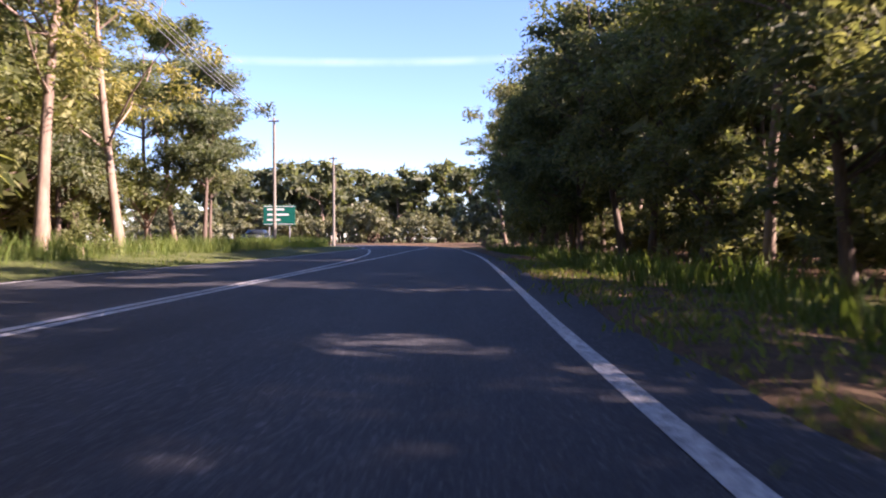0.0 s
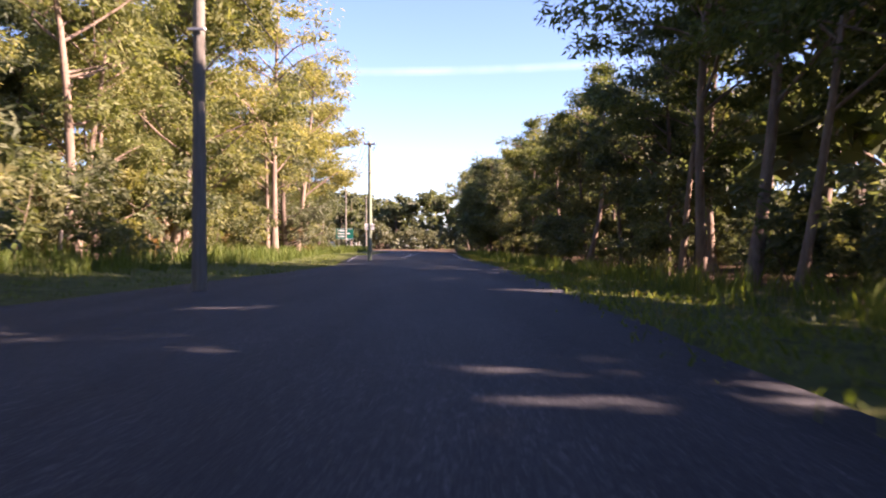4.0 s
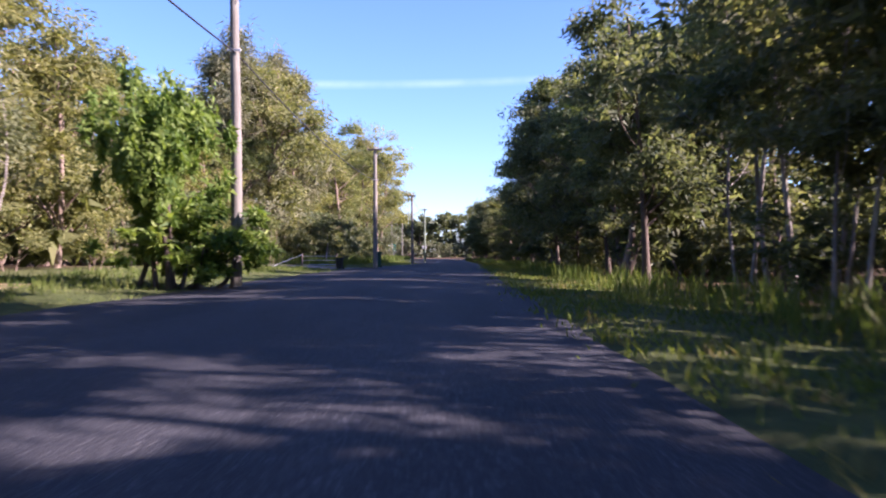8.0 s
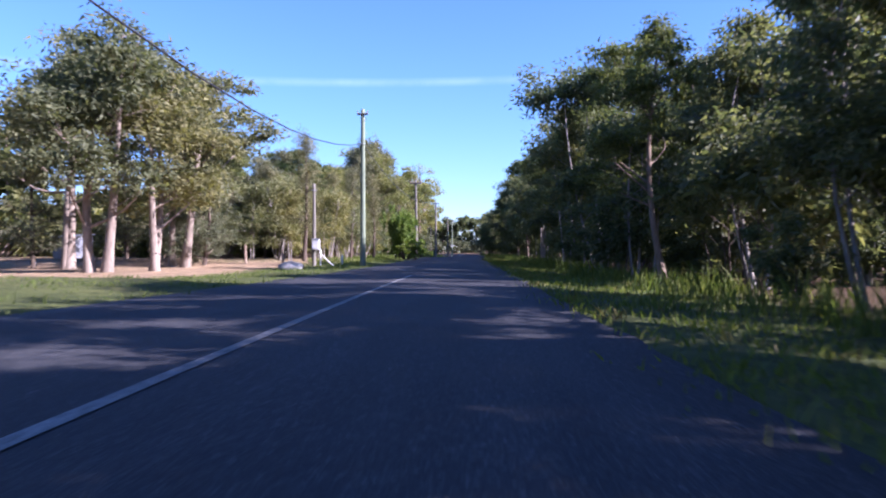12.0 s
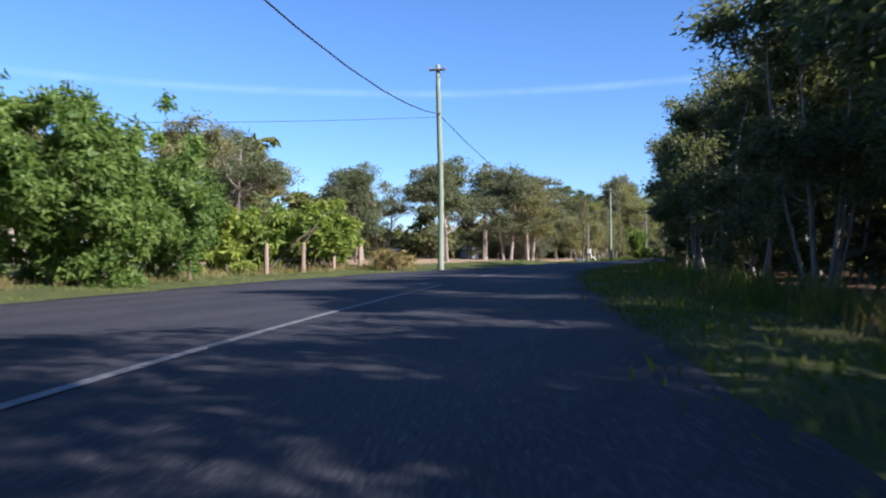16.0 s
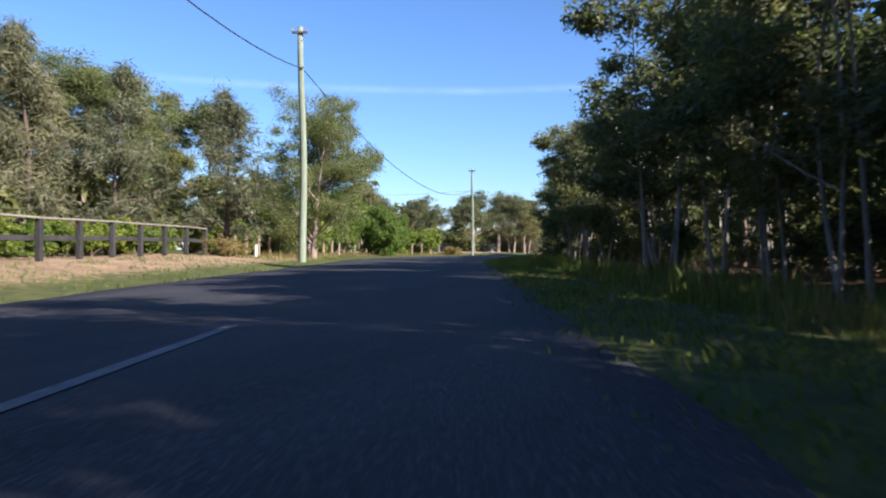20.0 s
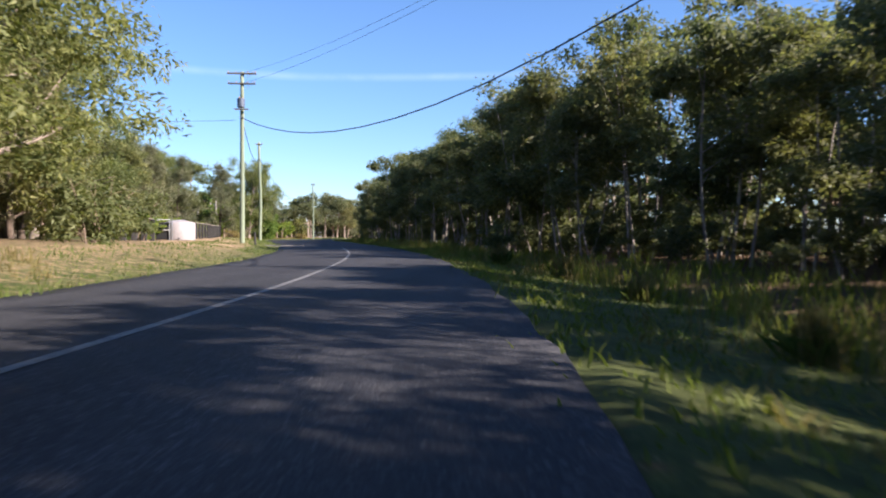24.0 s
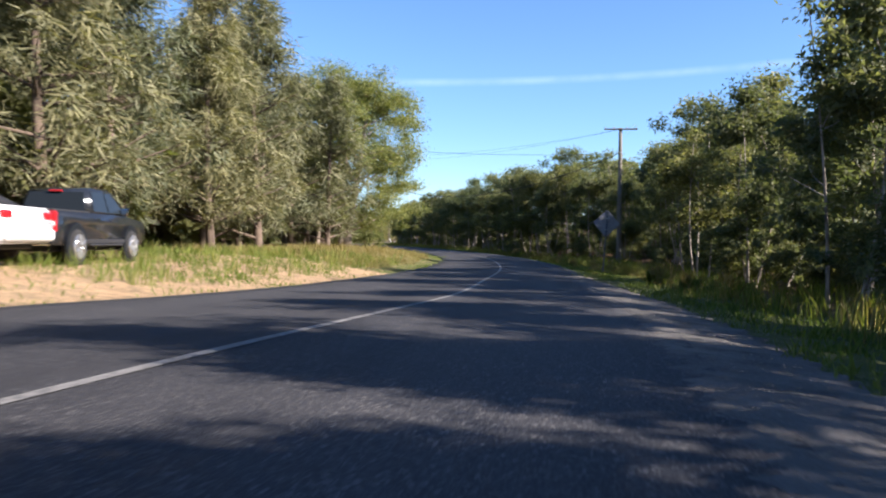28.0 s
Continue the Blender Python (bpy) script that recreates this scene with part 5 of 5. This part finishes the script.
fence_u = ((180, -8.3), (195, -8.6), (215, -9.9), (232, -9.6), (240, -9.3))
wire_fence([at(s, table(fence_u, s)) for s in np.arange(184.2, 197, 3.05)], 1.2, "old split-post wire fence along the hedge")
wire_fence([at(s, -9.6) for s in np.arange(217.0, 238, 2.05)], 1.25, "straight split-post wire fence before the yellow-green hedge")
rail_fence([at(s, table(((240, -9.6), (262, -9.5), (278, -9.9)), s)) for s in np.arange(243.5, 279, 2.4)], "black post-and-rail fence with worn top rail on the bank")
rail_fence([at(s, -10.6) for s in np.arange(287.5, 299, 2.4)], "black post-and-rail fence beyond the tank", 0.27)
for x, y, h in ((21.0, -279.3, 0.85), (2.8, -243.6, 1.0), (-14.3, -126.8, 1.1), (-11.4, -129.7, 1.0)):
    ob = thing("timber_post", x, y, gz(x, y), 10, "lone weathered timber post on the verge", "post", "lone posts")
    part("shaft", rod(0.08, 0.07, h + 0.25, (0, 0, -0.25), (1.5, -2, 0), 9), MAT_BLACKWOOD if y < -270 else MAT_POST, ob)


def drive_gate():
    ob = thing("farm_gate", -9.0, -70.6, gz(-9.0, -70.6), 12, "low pale timber and pipe gate at the bush driveway", "gate")
    ob.scale = (0.62, 0.62, 0.62)
    for k in (-1.6, 1.6):
        part("post", rod(0.09, 0.08, 1.7, (k, 0, -0.3), sides=9), MAT_POST, ob)
    for z in (0.35, 0.75, 1.15):
        part("rail", rod(0.025, 0.025, 3.1, (-1.55, 0, z), (0, 90, 0), 8), MAT_STEEL, ob)
    part("strut", rod(0.03, 0.03, 3.3, (-4.6, -0.8, 0.1), (0, 68, 0), 8), MAT_WHITE, ob, "fallen pale pipe rail")


drive_gate()
ob = thing("pipe_post", -9.75, -127.8, gz(-9.75, -127.8), 0, "white pipe post with slanting strut beside the short pole", "post")
part("post", rod(0.05, 0.05, 1.15, (0, 0, -0.2), sides=10), MAT_WHITE, ob)
part("strut", rod(0.035, 0.035, 1.15, (0.8, -0.1, -0.05), (0, -47, 0), 8), MAT_WHITE, ob)


def water_tank():
    x, y = 17.1, -281.9
    ob = thing("cream_tank", x, y, gz(x, y), 0, "squat cream round water tank on the bank", "tank")
    bm = bmesh.new()
    n, R, H = 40, 0.98, 1.14
    prof = ((R - 0.02, 0.0), (R, 0.05), (R, H - 0.14), (R - 0.06, H - 0.04), (R - 0.2, H), (0.25, H + 0.12), (0.0, H + 0.13))
    rings = []
    for rr, z in prof:
        rings.append([bm.verts.new((rr * math.cos(a), rr * math.sin(a), z)) for a in np.linspace(0, 2 * math.pi, n, endpoint=False)] if rr > 0 else [bm.verts.new((0, 0, z))])
    for a, b in zip(rings, rings[1:]):
        for i in range(n):
            j = (i + 1) % n
            bm.faces.new((a[i], a[j], b[j], b[i]) if len(b) > 1 else (a[i], a[j], b[0]))
    part("body", bm, MAT_TANK, ob, smooth=True)
    part("label_plate", box(0.11, 0.02, 0.13, (-0.1, -R - 0.004, 0.82), 0.0), MAT_WHITE, ob, "small white plate")
    part("outlet", rod(0.04, 0.04, 0.16, (0.5, -R + 0.12, 0.12), (90, 0, 0), 10), MAT_TRIM, ob)


def pump_stand():
    x, y = 17.8, -285.0
    ob = thing("pump_cabinet", x, y, gz(x, y), 14, "open steel stand with dark cabinet beside the tank", "cabinet")
    for a in (-0.42, 0.42):
        for b in (-0.3, 0.3):
            part("leg", rod(0.028, 0.028, 1.3, (a, b, 0.0), sides=8), MAT_STEEL, ob)
    part("cabinet", box(0.74, 0.5, 1.0, (0, 0, 0.08), 0.015), MAT_TRIM, ob, "dark cabinet")
    for z in (0.62, 1.22):
        part("bar", rod(0.02, 0.02, 0.9, (-0.45, -0.31, z), (0, 90, 0), 8), MAT_WHITE, ob)


water_tank()
pump_stand()
ob = thing("culvert", 22.3, -277.5, gz(22.3, -277.5), 20, "low concrete drain slab at the driveway edge", "drain")
part("slab", box(2.6, 0.5, 0.22, (0, 0, -0.15), 0.03), MAT_GRAVEL, ob)


def shed(x, y, turn):
    ob = thing("garden_shed", x, y, gz(x, y), turn, "small pale shed among paddock trees", "shed")
    part("wall", box(2.0, 1.6, 1.5, (0, 0, 0), 0.01), MAT_GREYBACK, ob)
    part("roof", box(2.2, 1.9, 0.08, (0, 0, 1.53), 0.01, (6, 0, 0)), MAT_STEEL, ob)
    part("door", box(0.75, 0.05, 1.35, (0.3, -0.815, 0.02), 0.01), MAT_STEEL, ob)


shed(-36.8, -128.5, 10)
shed(-28.9, -118.5, -20)

# ---- parked vehicles ----


def wheel(parent, x, y, R, w=0.24):
    ty = part("wheel", rod(R, R, w, (x, y - w / 2, R), (-90, 0, 0), 28, bevel=0.035), MAT_TYRE, parent, "black tyre")
    side = -1 if y < 0 else 1
    part("rim", rod(R * 0.74, R * 0.70, 0.05, (x, y + side * (w / 2 - 0.02) , R), (-90 * side, 0, 0), 24, bevel=0.01), MAT_RIM, ty, "silver alloy rim")
    for k in range(6):
        a = k * 60
        bm = box(0.05, 0.03, R * 0.56, (0, 0, 0.04), 0.006)
        bmesh.ops.transform(bm, matrix=pose(x, y + side * (w / 2 + 0.035), R, 0, a, 0), verts=bm.verts)
        part("spoke", bm, MAT_RIM, ty)


def shell(outline, half, mat, parent, name, tuck=0.0, z_tuck=1.0, label="", bevel=0.05):
    """A car body from its side outline (x, z), pulled in towards the top."""
    bm = bmesh.new()
    rows = []
    for sgn in (-1, 1):
        rows.append([bm.verts.new((x, sgn * (half - tuck * max(0.0, z - z_tuck)), z)) for x, z in outline])
    bm.faces.new(rows[0])
    bm.faces.new(rows[1][::-1])
    n = len(outline)
    for i in range(n):
        j = (i + 1) % n
        bm.faces.new((rows[0][j], rows[0][i], rows[1][i], rows[1][j]))
    bmesh.ops.recalc_face_normals(bm, faces=bm.faces)
    bmesh.ops.bevel(bm, geom=list(bm.edges), offset=bevel, segments=2, affect="EDGES", clamp_overlap=True)
    return part(name, bm, mat, parent, label, True)


def arch(cx, r, z0, n=7):
    return [(cx + r * math.cos(a), z0 + r * math.sin(a)) for a in np.linspace(0, math.pi, n)]


def quad_pane(parent, pts, name, mat, label="", thick=0.012):
    bm = bmesh.new()
    f = bm.faces.new([bm.verts.new(p) for p in pts])
    bm.normal_update()
    g = bmesh.ops.extrude_face_region(bm, geom=[f])
    bmesh.ops.translate(bm, verts=[v for v in g["geom"] if isinstance(v, bmesh.types.BMVert)], vec=f.normal * thick)
    bmesh.ops.recalc_face_normals(bm, faces=bm.faces)
    return part(name, bm, mat, parent, label)


def ute():
    """Dual-cab pick-up, tail at -x."""
    x, y = 30.52, -354.25
    ob = thing("pickup_truck", x, y, gz(x, y), 100, "parked black dual-cab pickup on the grassy verge", "vehicle")
    ob.scale = (0.97, 0.97, 0.97)
    W = 0.90
    low = [(-2.62, 0.62)] + [(-2.62, 0.45), (-2.1, 0.42)] + arch(-1.62, 0.46, 0.42)[::-1] + arch(1.58, 0.46, 0.42)[::-1] + [(2.3, 0.42), (2.6, 0.55), (2.62, 0.85), (2.5, 1.02), (1.35, 1.14), (1.2, 1.16), (-2.6, 1.16)]
    shell(low, W, MAT_UTE, ob, "body", 0.06, 0.8, bevel=0.035)
    cab = [(-0.85, 1.14), (-0.62, 1.70), (-0.35, 1.78), (0.55, 1.78), (0.8, 1.72), (1.5, 1.14)]
    shell(cab, W - 0.03, MAT_UTE, ob, "cab", 0.30, 1.14, bevel=0.03)
    for sgn in (-1, 1):
        yy = lambda z: sgn * (W - 0.03 - 0.30 * (z - 1.14) + 0.006)
        for a, b, c, d in ((-0.66, -0.52, 0.16, 0.14), (0.22, 0.2, 0.58, 1.2)):
            quad_pane(ob, [(a, yy(1.2), 1.2), (d, yy(1.2), 1.2), (c, yy(1.68), 1.68), (b, yy(1.68), 1.68)][::sgn], "side_window", MAT_GLASS, "tinted side window")
        part("door_handle", box(0.2, 0.03, 0.035, (-0.5, sgn * (W + 0.0), 1.02), 0.008), MAT_CHROME, ob)
        part("door_handle", box(0.2, 0.03, 0.035, (0.35, sgn * (W + 0.0), 1.02), 0.008), MAT_CHROME, ob)
        part("mirror", box(0.14, 0.2, 0.17, (0.98, sgn * (W + 0.06), 1.17), 0.03), MAT_CHROME, ob)
        lamp = part("tail_lamp", box(0.10, 0.17, 0.46, (-2.59, sgn * 0.82, 0.70), 0.03), MAT_REDLAMP, ob, "tall red tail lamp")
        part("reverse_lens", box(0.02, 0.12, 0.09, (-2.645, sgn * 0.82, 0.84), 0.006), MAT_WHITE, lamp, "clear reversing lens")
        part("lower_trim", box(4.1, 0.03, 0.10, (0.0, sgn * 0.895, 0.46), 0.01), MAT_TRIM, ob, "dark lower sill trim")
        part("bed_rail", box(1.72, 0.10, 0.05, (-1.72, sgn * 0.80, 1.15), 0.015), MAT_TRIM, ob, "black bed rail cap")
        part("side_step", box(1.9, 0.12, 0.05, (0.0, sgn * 0.88, 0.40), 0.015), MAT_TRIM, ob)
        part("wheel_flare", rod(0.50, 0.50, 0.05, (-1.62, sgn * 0.885 - 0.025, 0.42), (-90, 0, 0), 28), MAT_UTE, ob)
        part("wheel_flare", rod(0.50, 0.50, 0.05, (1.58, sgn * 0.885 - 0.025, 0.42), (-90, 0, 0), 28), MAT_UTE, ob)
        wheel(ob, -1.62, sgn * 0.84, 0.39)
        wheel(ob, 1.58, sgn * 0.84, 0.39)
    quad_pane(ob, [(-0.84, -0.72, 1.2), (-0.84, 0.72, 1.2), (-0.66, 0.62, 1.66), (-0.66, -0.62, 1.66)][::-1], "rear_window", MAT_GLASS, "tinted rear window")
    quad_pane(ob, [(1.44, -0.74, 1.2), (1.44, 0.74, 1.2), (0.86, 0.62, 1.68), (0.86, -0.62, 1.68)], "windscreen", MAT_GLASS)
    part("brake_lamp", box(0.05, 0.3, 0.05, (-0.69, 0, 1.66), 0.01), MAT_REDLAMP, ob, "red high brake lamp")
    part("tailgate", box(0.04, 1.42, 0.52, (-2.625, 0, 0.62), 0.015), MAT_UTE, ob)
    part("bed_cover", box(1.75, 1.6, 0.04, (-1.74, 0, 1.16), 0.012), MAT_TRIM, ob, "black soft bed cover")
    part("bumper", box(0.16, 1.66, 0.16, (-2.68, 0, 0.42), 0.03), MAT_CHROME, ob, "chrome rear bumper")
    part("number_plate", box(0.012, 0.36, 0.11, (-2.765, 0, 0.45), 0.0), MAT_WHITE, ob)
    part("underbody", box(4.6, 1.3, 0.22, (0, 0, 0.28), 0.03), MAT_TRIM, ob)


def hatch():
    """White car, tail towards the road's far end."""
    x, y = 30.15, -358.45
    ob = thing("white_car", x, y, gz(x, y), 188, "parked white sedan on the bare verge", "vehicle")
    W = 0.88
    low = [(-2.25, 0.7), (-2.22, 0.32)] + arch(-1.35, 0.37, 0.28)[::-1] + arch(1.35, 0.37, 0.28)[::-1] + [(2.15, 0.30), (2.28, 0.6), (2.15, 0.78), (1.0, 0.95), (-1.7, 1.02), (-2.18, 0.98)]
    shell(low, W, MAT_CAR, ob, "body", 0.12, 0.6, bevel=0.04)
    shell([(-1.75, 0.98), (-1.0, 1.38), (-0.6, 1.44), (0.2, 1.43), (1.1, 0.94)], W - 0.06, MAT_TRIM, ob, "cabin", 0.34, 0.98, "dark glazed cabin", 0.03)
    shell([(-0.98, 1.395), (-0.6, 1.455), (0.2, 1.45), (0.34, 1.40)], W - 0.19, MAT_CAR, ob, "roof", 0.1, 1.4, bevel=0.012)
    for sgn in (-1, 1):
        part("tail_lamp", box(0.1, 0.3, 0.16, (-2.2, sgn * 0.68, 0.74), 0.03), MAT_REDLAMP, ob, "red tail lamp")
        part("door_handle", box(0.18, 0.03, 0.03, (-0.5, sgn * 0.86, 0.84), 0.006), MAT_CAR, ob)
        wheel(ob, -1.35, sgn * 0.78, 0.31, 0.2)
        wheel(ob, 1.35, sgn * 0.78, 0.31, 0.2)
    part("bumper", box(0.14, 1.6, 0.22, (-2.24, 0, 0.36), 0.04), MAT_CAR, ob)
    part("number_plate", box(0.012, 0.36, 0.11, (-2.318, 0, 0.44), 0.0), MAT_WHITE, ob)
    part("underbody", box(3.9, 1.3, 0.16, (0, 0, 0.2), 0.03), MAT_TRIM, ob)


ute()
hatch()


def far_car(x, y, turn, mat, label):
    ob = thing("distant_car", x, y, gz(x, y) + 0.03, turn, label, "vehicle", "distant cars")
    shell([(-2.1, 0.35), (2.1, 0.35), (2.15, 0.7), (1.2, 0.85), (-2.05, 0.95)], 0.85, mat, ob, "body", 0.1, 0.6)
    shell([(-1.7, 0.93), (-1.2, 1.4), (0.3, 1.4), (1.0, 0.85)], 0.75, MAT_GLASS, ob, "cabin", 0.3, 0.9)
    for sgn in (-1, 1):
        for k in (-1.3, 1.3):
            part("wheel", rod(0.31, 0.31, 0.2, (k, sgn * 0.78 - 0.1, 0.31), (-90, 0, 0), 16), MAT_TYRE, ob)


far_car(-19.5, 72.0, 80, MAT_UTE, "dark car parked by the far direction sign")

# ---- grass ----


def blades(n, place, h0, h1, width, mat, name, label, lean=0.35):
    """Grass as many single blades; place gives x, y and a height factor."""
    x, y, k = place(n)
    n = len(x)
    z = ground_z(x, y, False)
    h = rng.uniform(h0, h1, n) * k
    a, w = rng.uniform(0, 6.28, n), width * rng.uniform(0.6, 1.3, n)
    dx, dy = np.cos(a), np.sin(a)
    b = rng.uniform(0, 6.28, n)
    l = h * lean * rng.uniform(0.2, 1.6, n)
    base = np.stack([x, y, z - 0.02], 1)
    side = np.stack([-dy, dx, np.zeros(n)], 1) * w[:, None] / 2
    mid = base + np.stack([np.cos(b) * l * 0.35, np.sin(b) * l * 0.35, h * 0.55], 1)
    tip = base + np.stack([np.cos(b) * l, np.sin(b) * l, h], 1)
    v = np.stack([base - side, base + side, mid + side * 0.8, tip, mid - side * 0.8], 1).reshape(-1, 3)
    f = np.arange(5 * n).reshape(n, 5)
    tagged(new(name, fast_mesh(name, v, f, mat)), label, "grass", kind="stuff")


def verge(side, s0, s1, o0, o1, clump=1.0, power=1.0):
    def place(n):
        m = max(1, n // 14)
        s = rng.uniform(s0, s1, m)
        e = table(EDGE_R if side > 0 else EDGE_L, s)
        u = e + o0 + (o1 - o0) * rng.random(m) ** power
        xy = np.array([at(a, side * b) for a, b in zip(s, u)])
        k = rng.uniform(0.5, 1.25, m)
        p = np.repeat(xy, 14, axis=0) + rng.normal(size=(m * 14, 2)) * 0.12 * clump
        return p[:, 0], p[:, 1], np.repeat(k, 14)
    return place


blades(10000, verge(1, 298, 352, 0.15, 3.0, 2.2), 0.04, 0.15, 0.026, MAT_GRASS, "verge_grass", "short grass behind the narrow gravel shoulder", 0.6)
blades(66000, verge(1, -30, 298, 0.0, 2.8, 2.2), 0.04, 0.15, 0.026, MAT_GRASS, "verge_grass", "short mown green grass along the road edge", 0.6)
blades(7000, verge(1, 352, 392, 1.0, 3.4), 0.05, 0.2, 0.026, MAT_GRASS, "verge_grass", "short grass beyond the gravel shoulder", 0.6)
blades(9000, verge(1, -20, 352, 0.1, 3.2), 0.05, 0.2, 0.02, MAT_STRAW, "dry_verge_grass", "dead stalks in the mown verge", 0.9)
blades(36000, verge(-1, -30, 392, 0.02, 4.5, 2.2), 0.05, 0.16, 0.024, MAT_GRASS, "verge_grass", "short green grass along the sunny verge", 0.6)
blades(30000, verge(1, 25, 300, 2.4, 5.2), 0.25, 0.7, 0.022, MAT_GRASS, "tall_grass", "tall green grass under the dark trees")
blades(18000, verge(1, 292, 392, 3.0, 8.5), 0.2, 0.6, 0.020, MAT_GRASS, "tall_grass", "tall green grass in the roadside ditch")
blades(9000, verge(1, -60, 25, 1.8, 5.0), 0.25, 0.7, 0.03, MAT_GRASS, "tall_grass", "bright weeds under the trees")
blades(26000, verge(-1, -90, 62, 2.6, 8.0), 0.3, 0.9, 0.022, MAT_GRASS, "tall_grass", "tall bright green grass on the sunny verge")
blades(9000, verge(-1, 75, 128, 1.2, 5.0), 0.08, 0.3, 0.018, MAT_GRASS, "tall_grass", "rough green grass on the sunny verge")
blades(12000, verge(-1, 318, 350, 1.0, 10.0), 0.12, 0.45, 0.016, MAT_STRAW, "dry_verge_grass", "dry straw grass on the bank")
blades(9000, verge(-1, 340, 365, 1.2, 8.0), 0.12, 0.45, 0.016, MAT_GRASS, "tall_grass", "green grass before the parked vehicles")
blades(9000, verge(-1, 182, 240, 1.6, 4.2), 0.1, 0.4, 0.016, MAT_STRAW, "dry_verge_grass", "dry grass along the wire fence")
blades(5000, verge(1, 205, 392, 2.4, 4.6, 1.3), 0.35, 0.85, 0.014, MAT_STRAW, "dry_verge_grass", "dry seeding grass among the green")


def tuft(x, y, h, label):
    ob = thing("grass_tussock", x, y, gz(x, y) - 0.02, 0, label, "grass", "tussocks")
    for name, n, mat, reach, low, high in (("leaf_tuft", 150, MAT_GRASS, 0.55, 0.3, 0.65), ("seed_stalk_tuft", 130, MAT_STRAW, 0.35, 0.5, 0.95)):
        p = rng.normal(size=(n, 3)) * [0.11, 0.11, 0]
        a = rng.uniform(0, 6.28, n)
        l, hh = h * rng.uniform(0.05, reach, n), h * rng.uniform(low, high, n)
        side = np.stack([-np.sin(a), np.cos(a), np.zeros(n)], 1) * 0.010
        tip = p + np.stack([np.cos(a) * l, np.sin(a) * l, hh], 1)
        mid = p * 0.5 + tip * 0.5 + [0, 0, 0.1 * h]
        v = np.stack([p - side, p + side, mid + side, tip, mid - side], 1).reshape(-1, 3)
        child(name, fast_mesh(name, v, np.arange(5 * n).reshape(n, 5), mat), ob)


for x, y, h in ((38.3, -295.9, 0.95), (40.8, -304.7, 0.8), (45.4, -343.3, 0.85), (46.0, -346.3, 0.7), (46.5, -349.2, 0.8), (43.3, -318.2, 0.7), (42.2, -311.7, 0.6), (4.9, -190.1, 0.6), (23.2, -246.9, 0.7)):
    tuft(x, y, h, "tall straw-coloured grass tussock at the ditch")


def loose_stones():
    """Pebbles thrown over the edge of the seal."""
    n = 15000
    s = rng.uniform(346, 380, n)
    u = table(EDGE_R, s) - 0.08 + rng.normal(size=n) * 0.2 + table(SHOULDER, s) * rng.random(n)
    xy = np.array([at(p, q) for p, q in zip(s, u)])
    z = np.interp(s, RS, RP[:, 2]) + 0.004
    k = rng.uniform(0.003, 0.008, n)
    base = np.array([[1, 0, 0], [-0.5, 0.87, 0], [-0.5, -0.87, 0], [0, 0, 0.8]])
    v = np.column_stack([xy, z])[:, None, :] + base[None] * k[:, None, None] * rng.uniform(0.6, 1.3, (n, 4, 1))
    f = (np.arange(n)[:, None, None] * 4 + np.array([[0, 1, 3], [1, 2, 3], [2, 0, 3]])[None]).reshape(-1, 3)
    tagged(new("loose_stones", fast_mesh("loose_stones", v, f, MAT_RAILTOP)), "loose pale stones scattered over the road edge", "gravel", kind="stuff")


loose_stones()
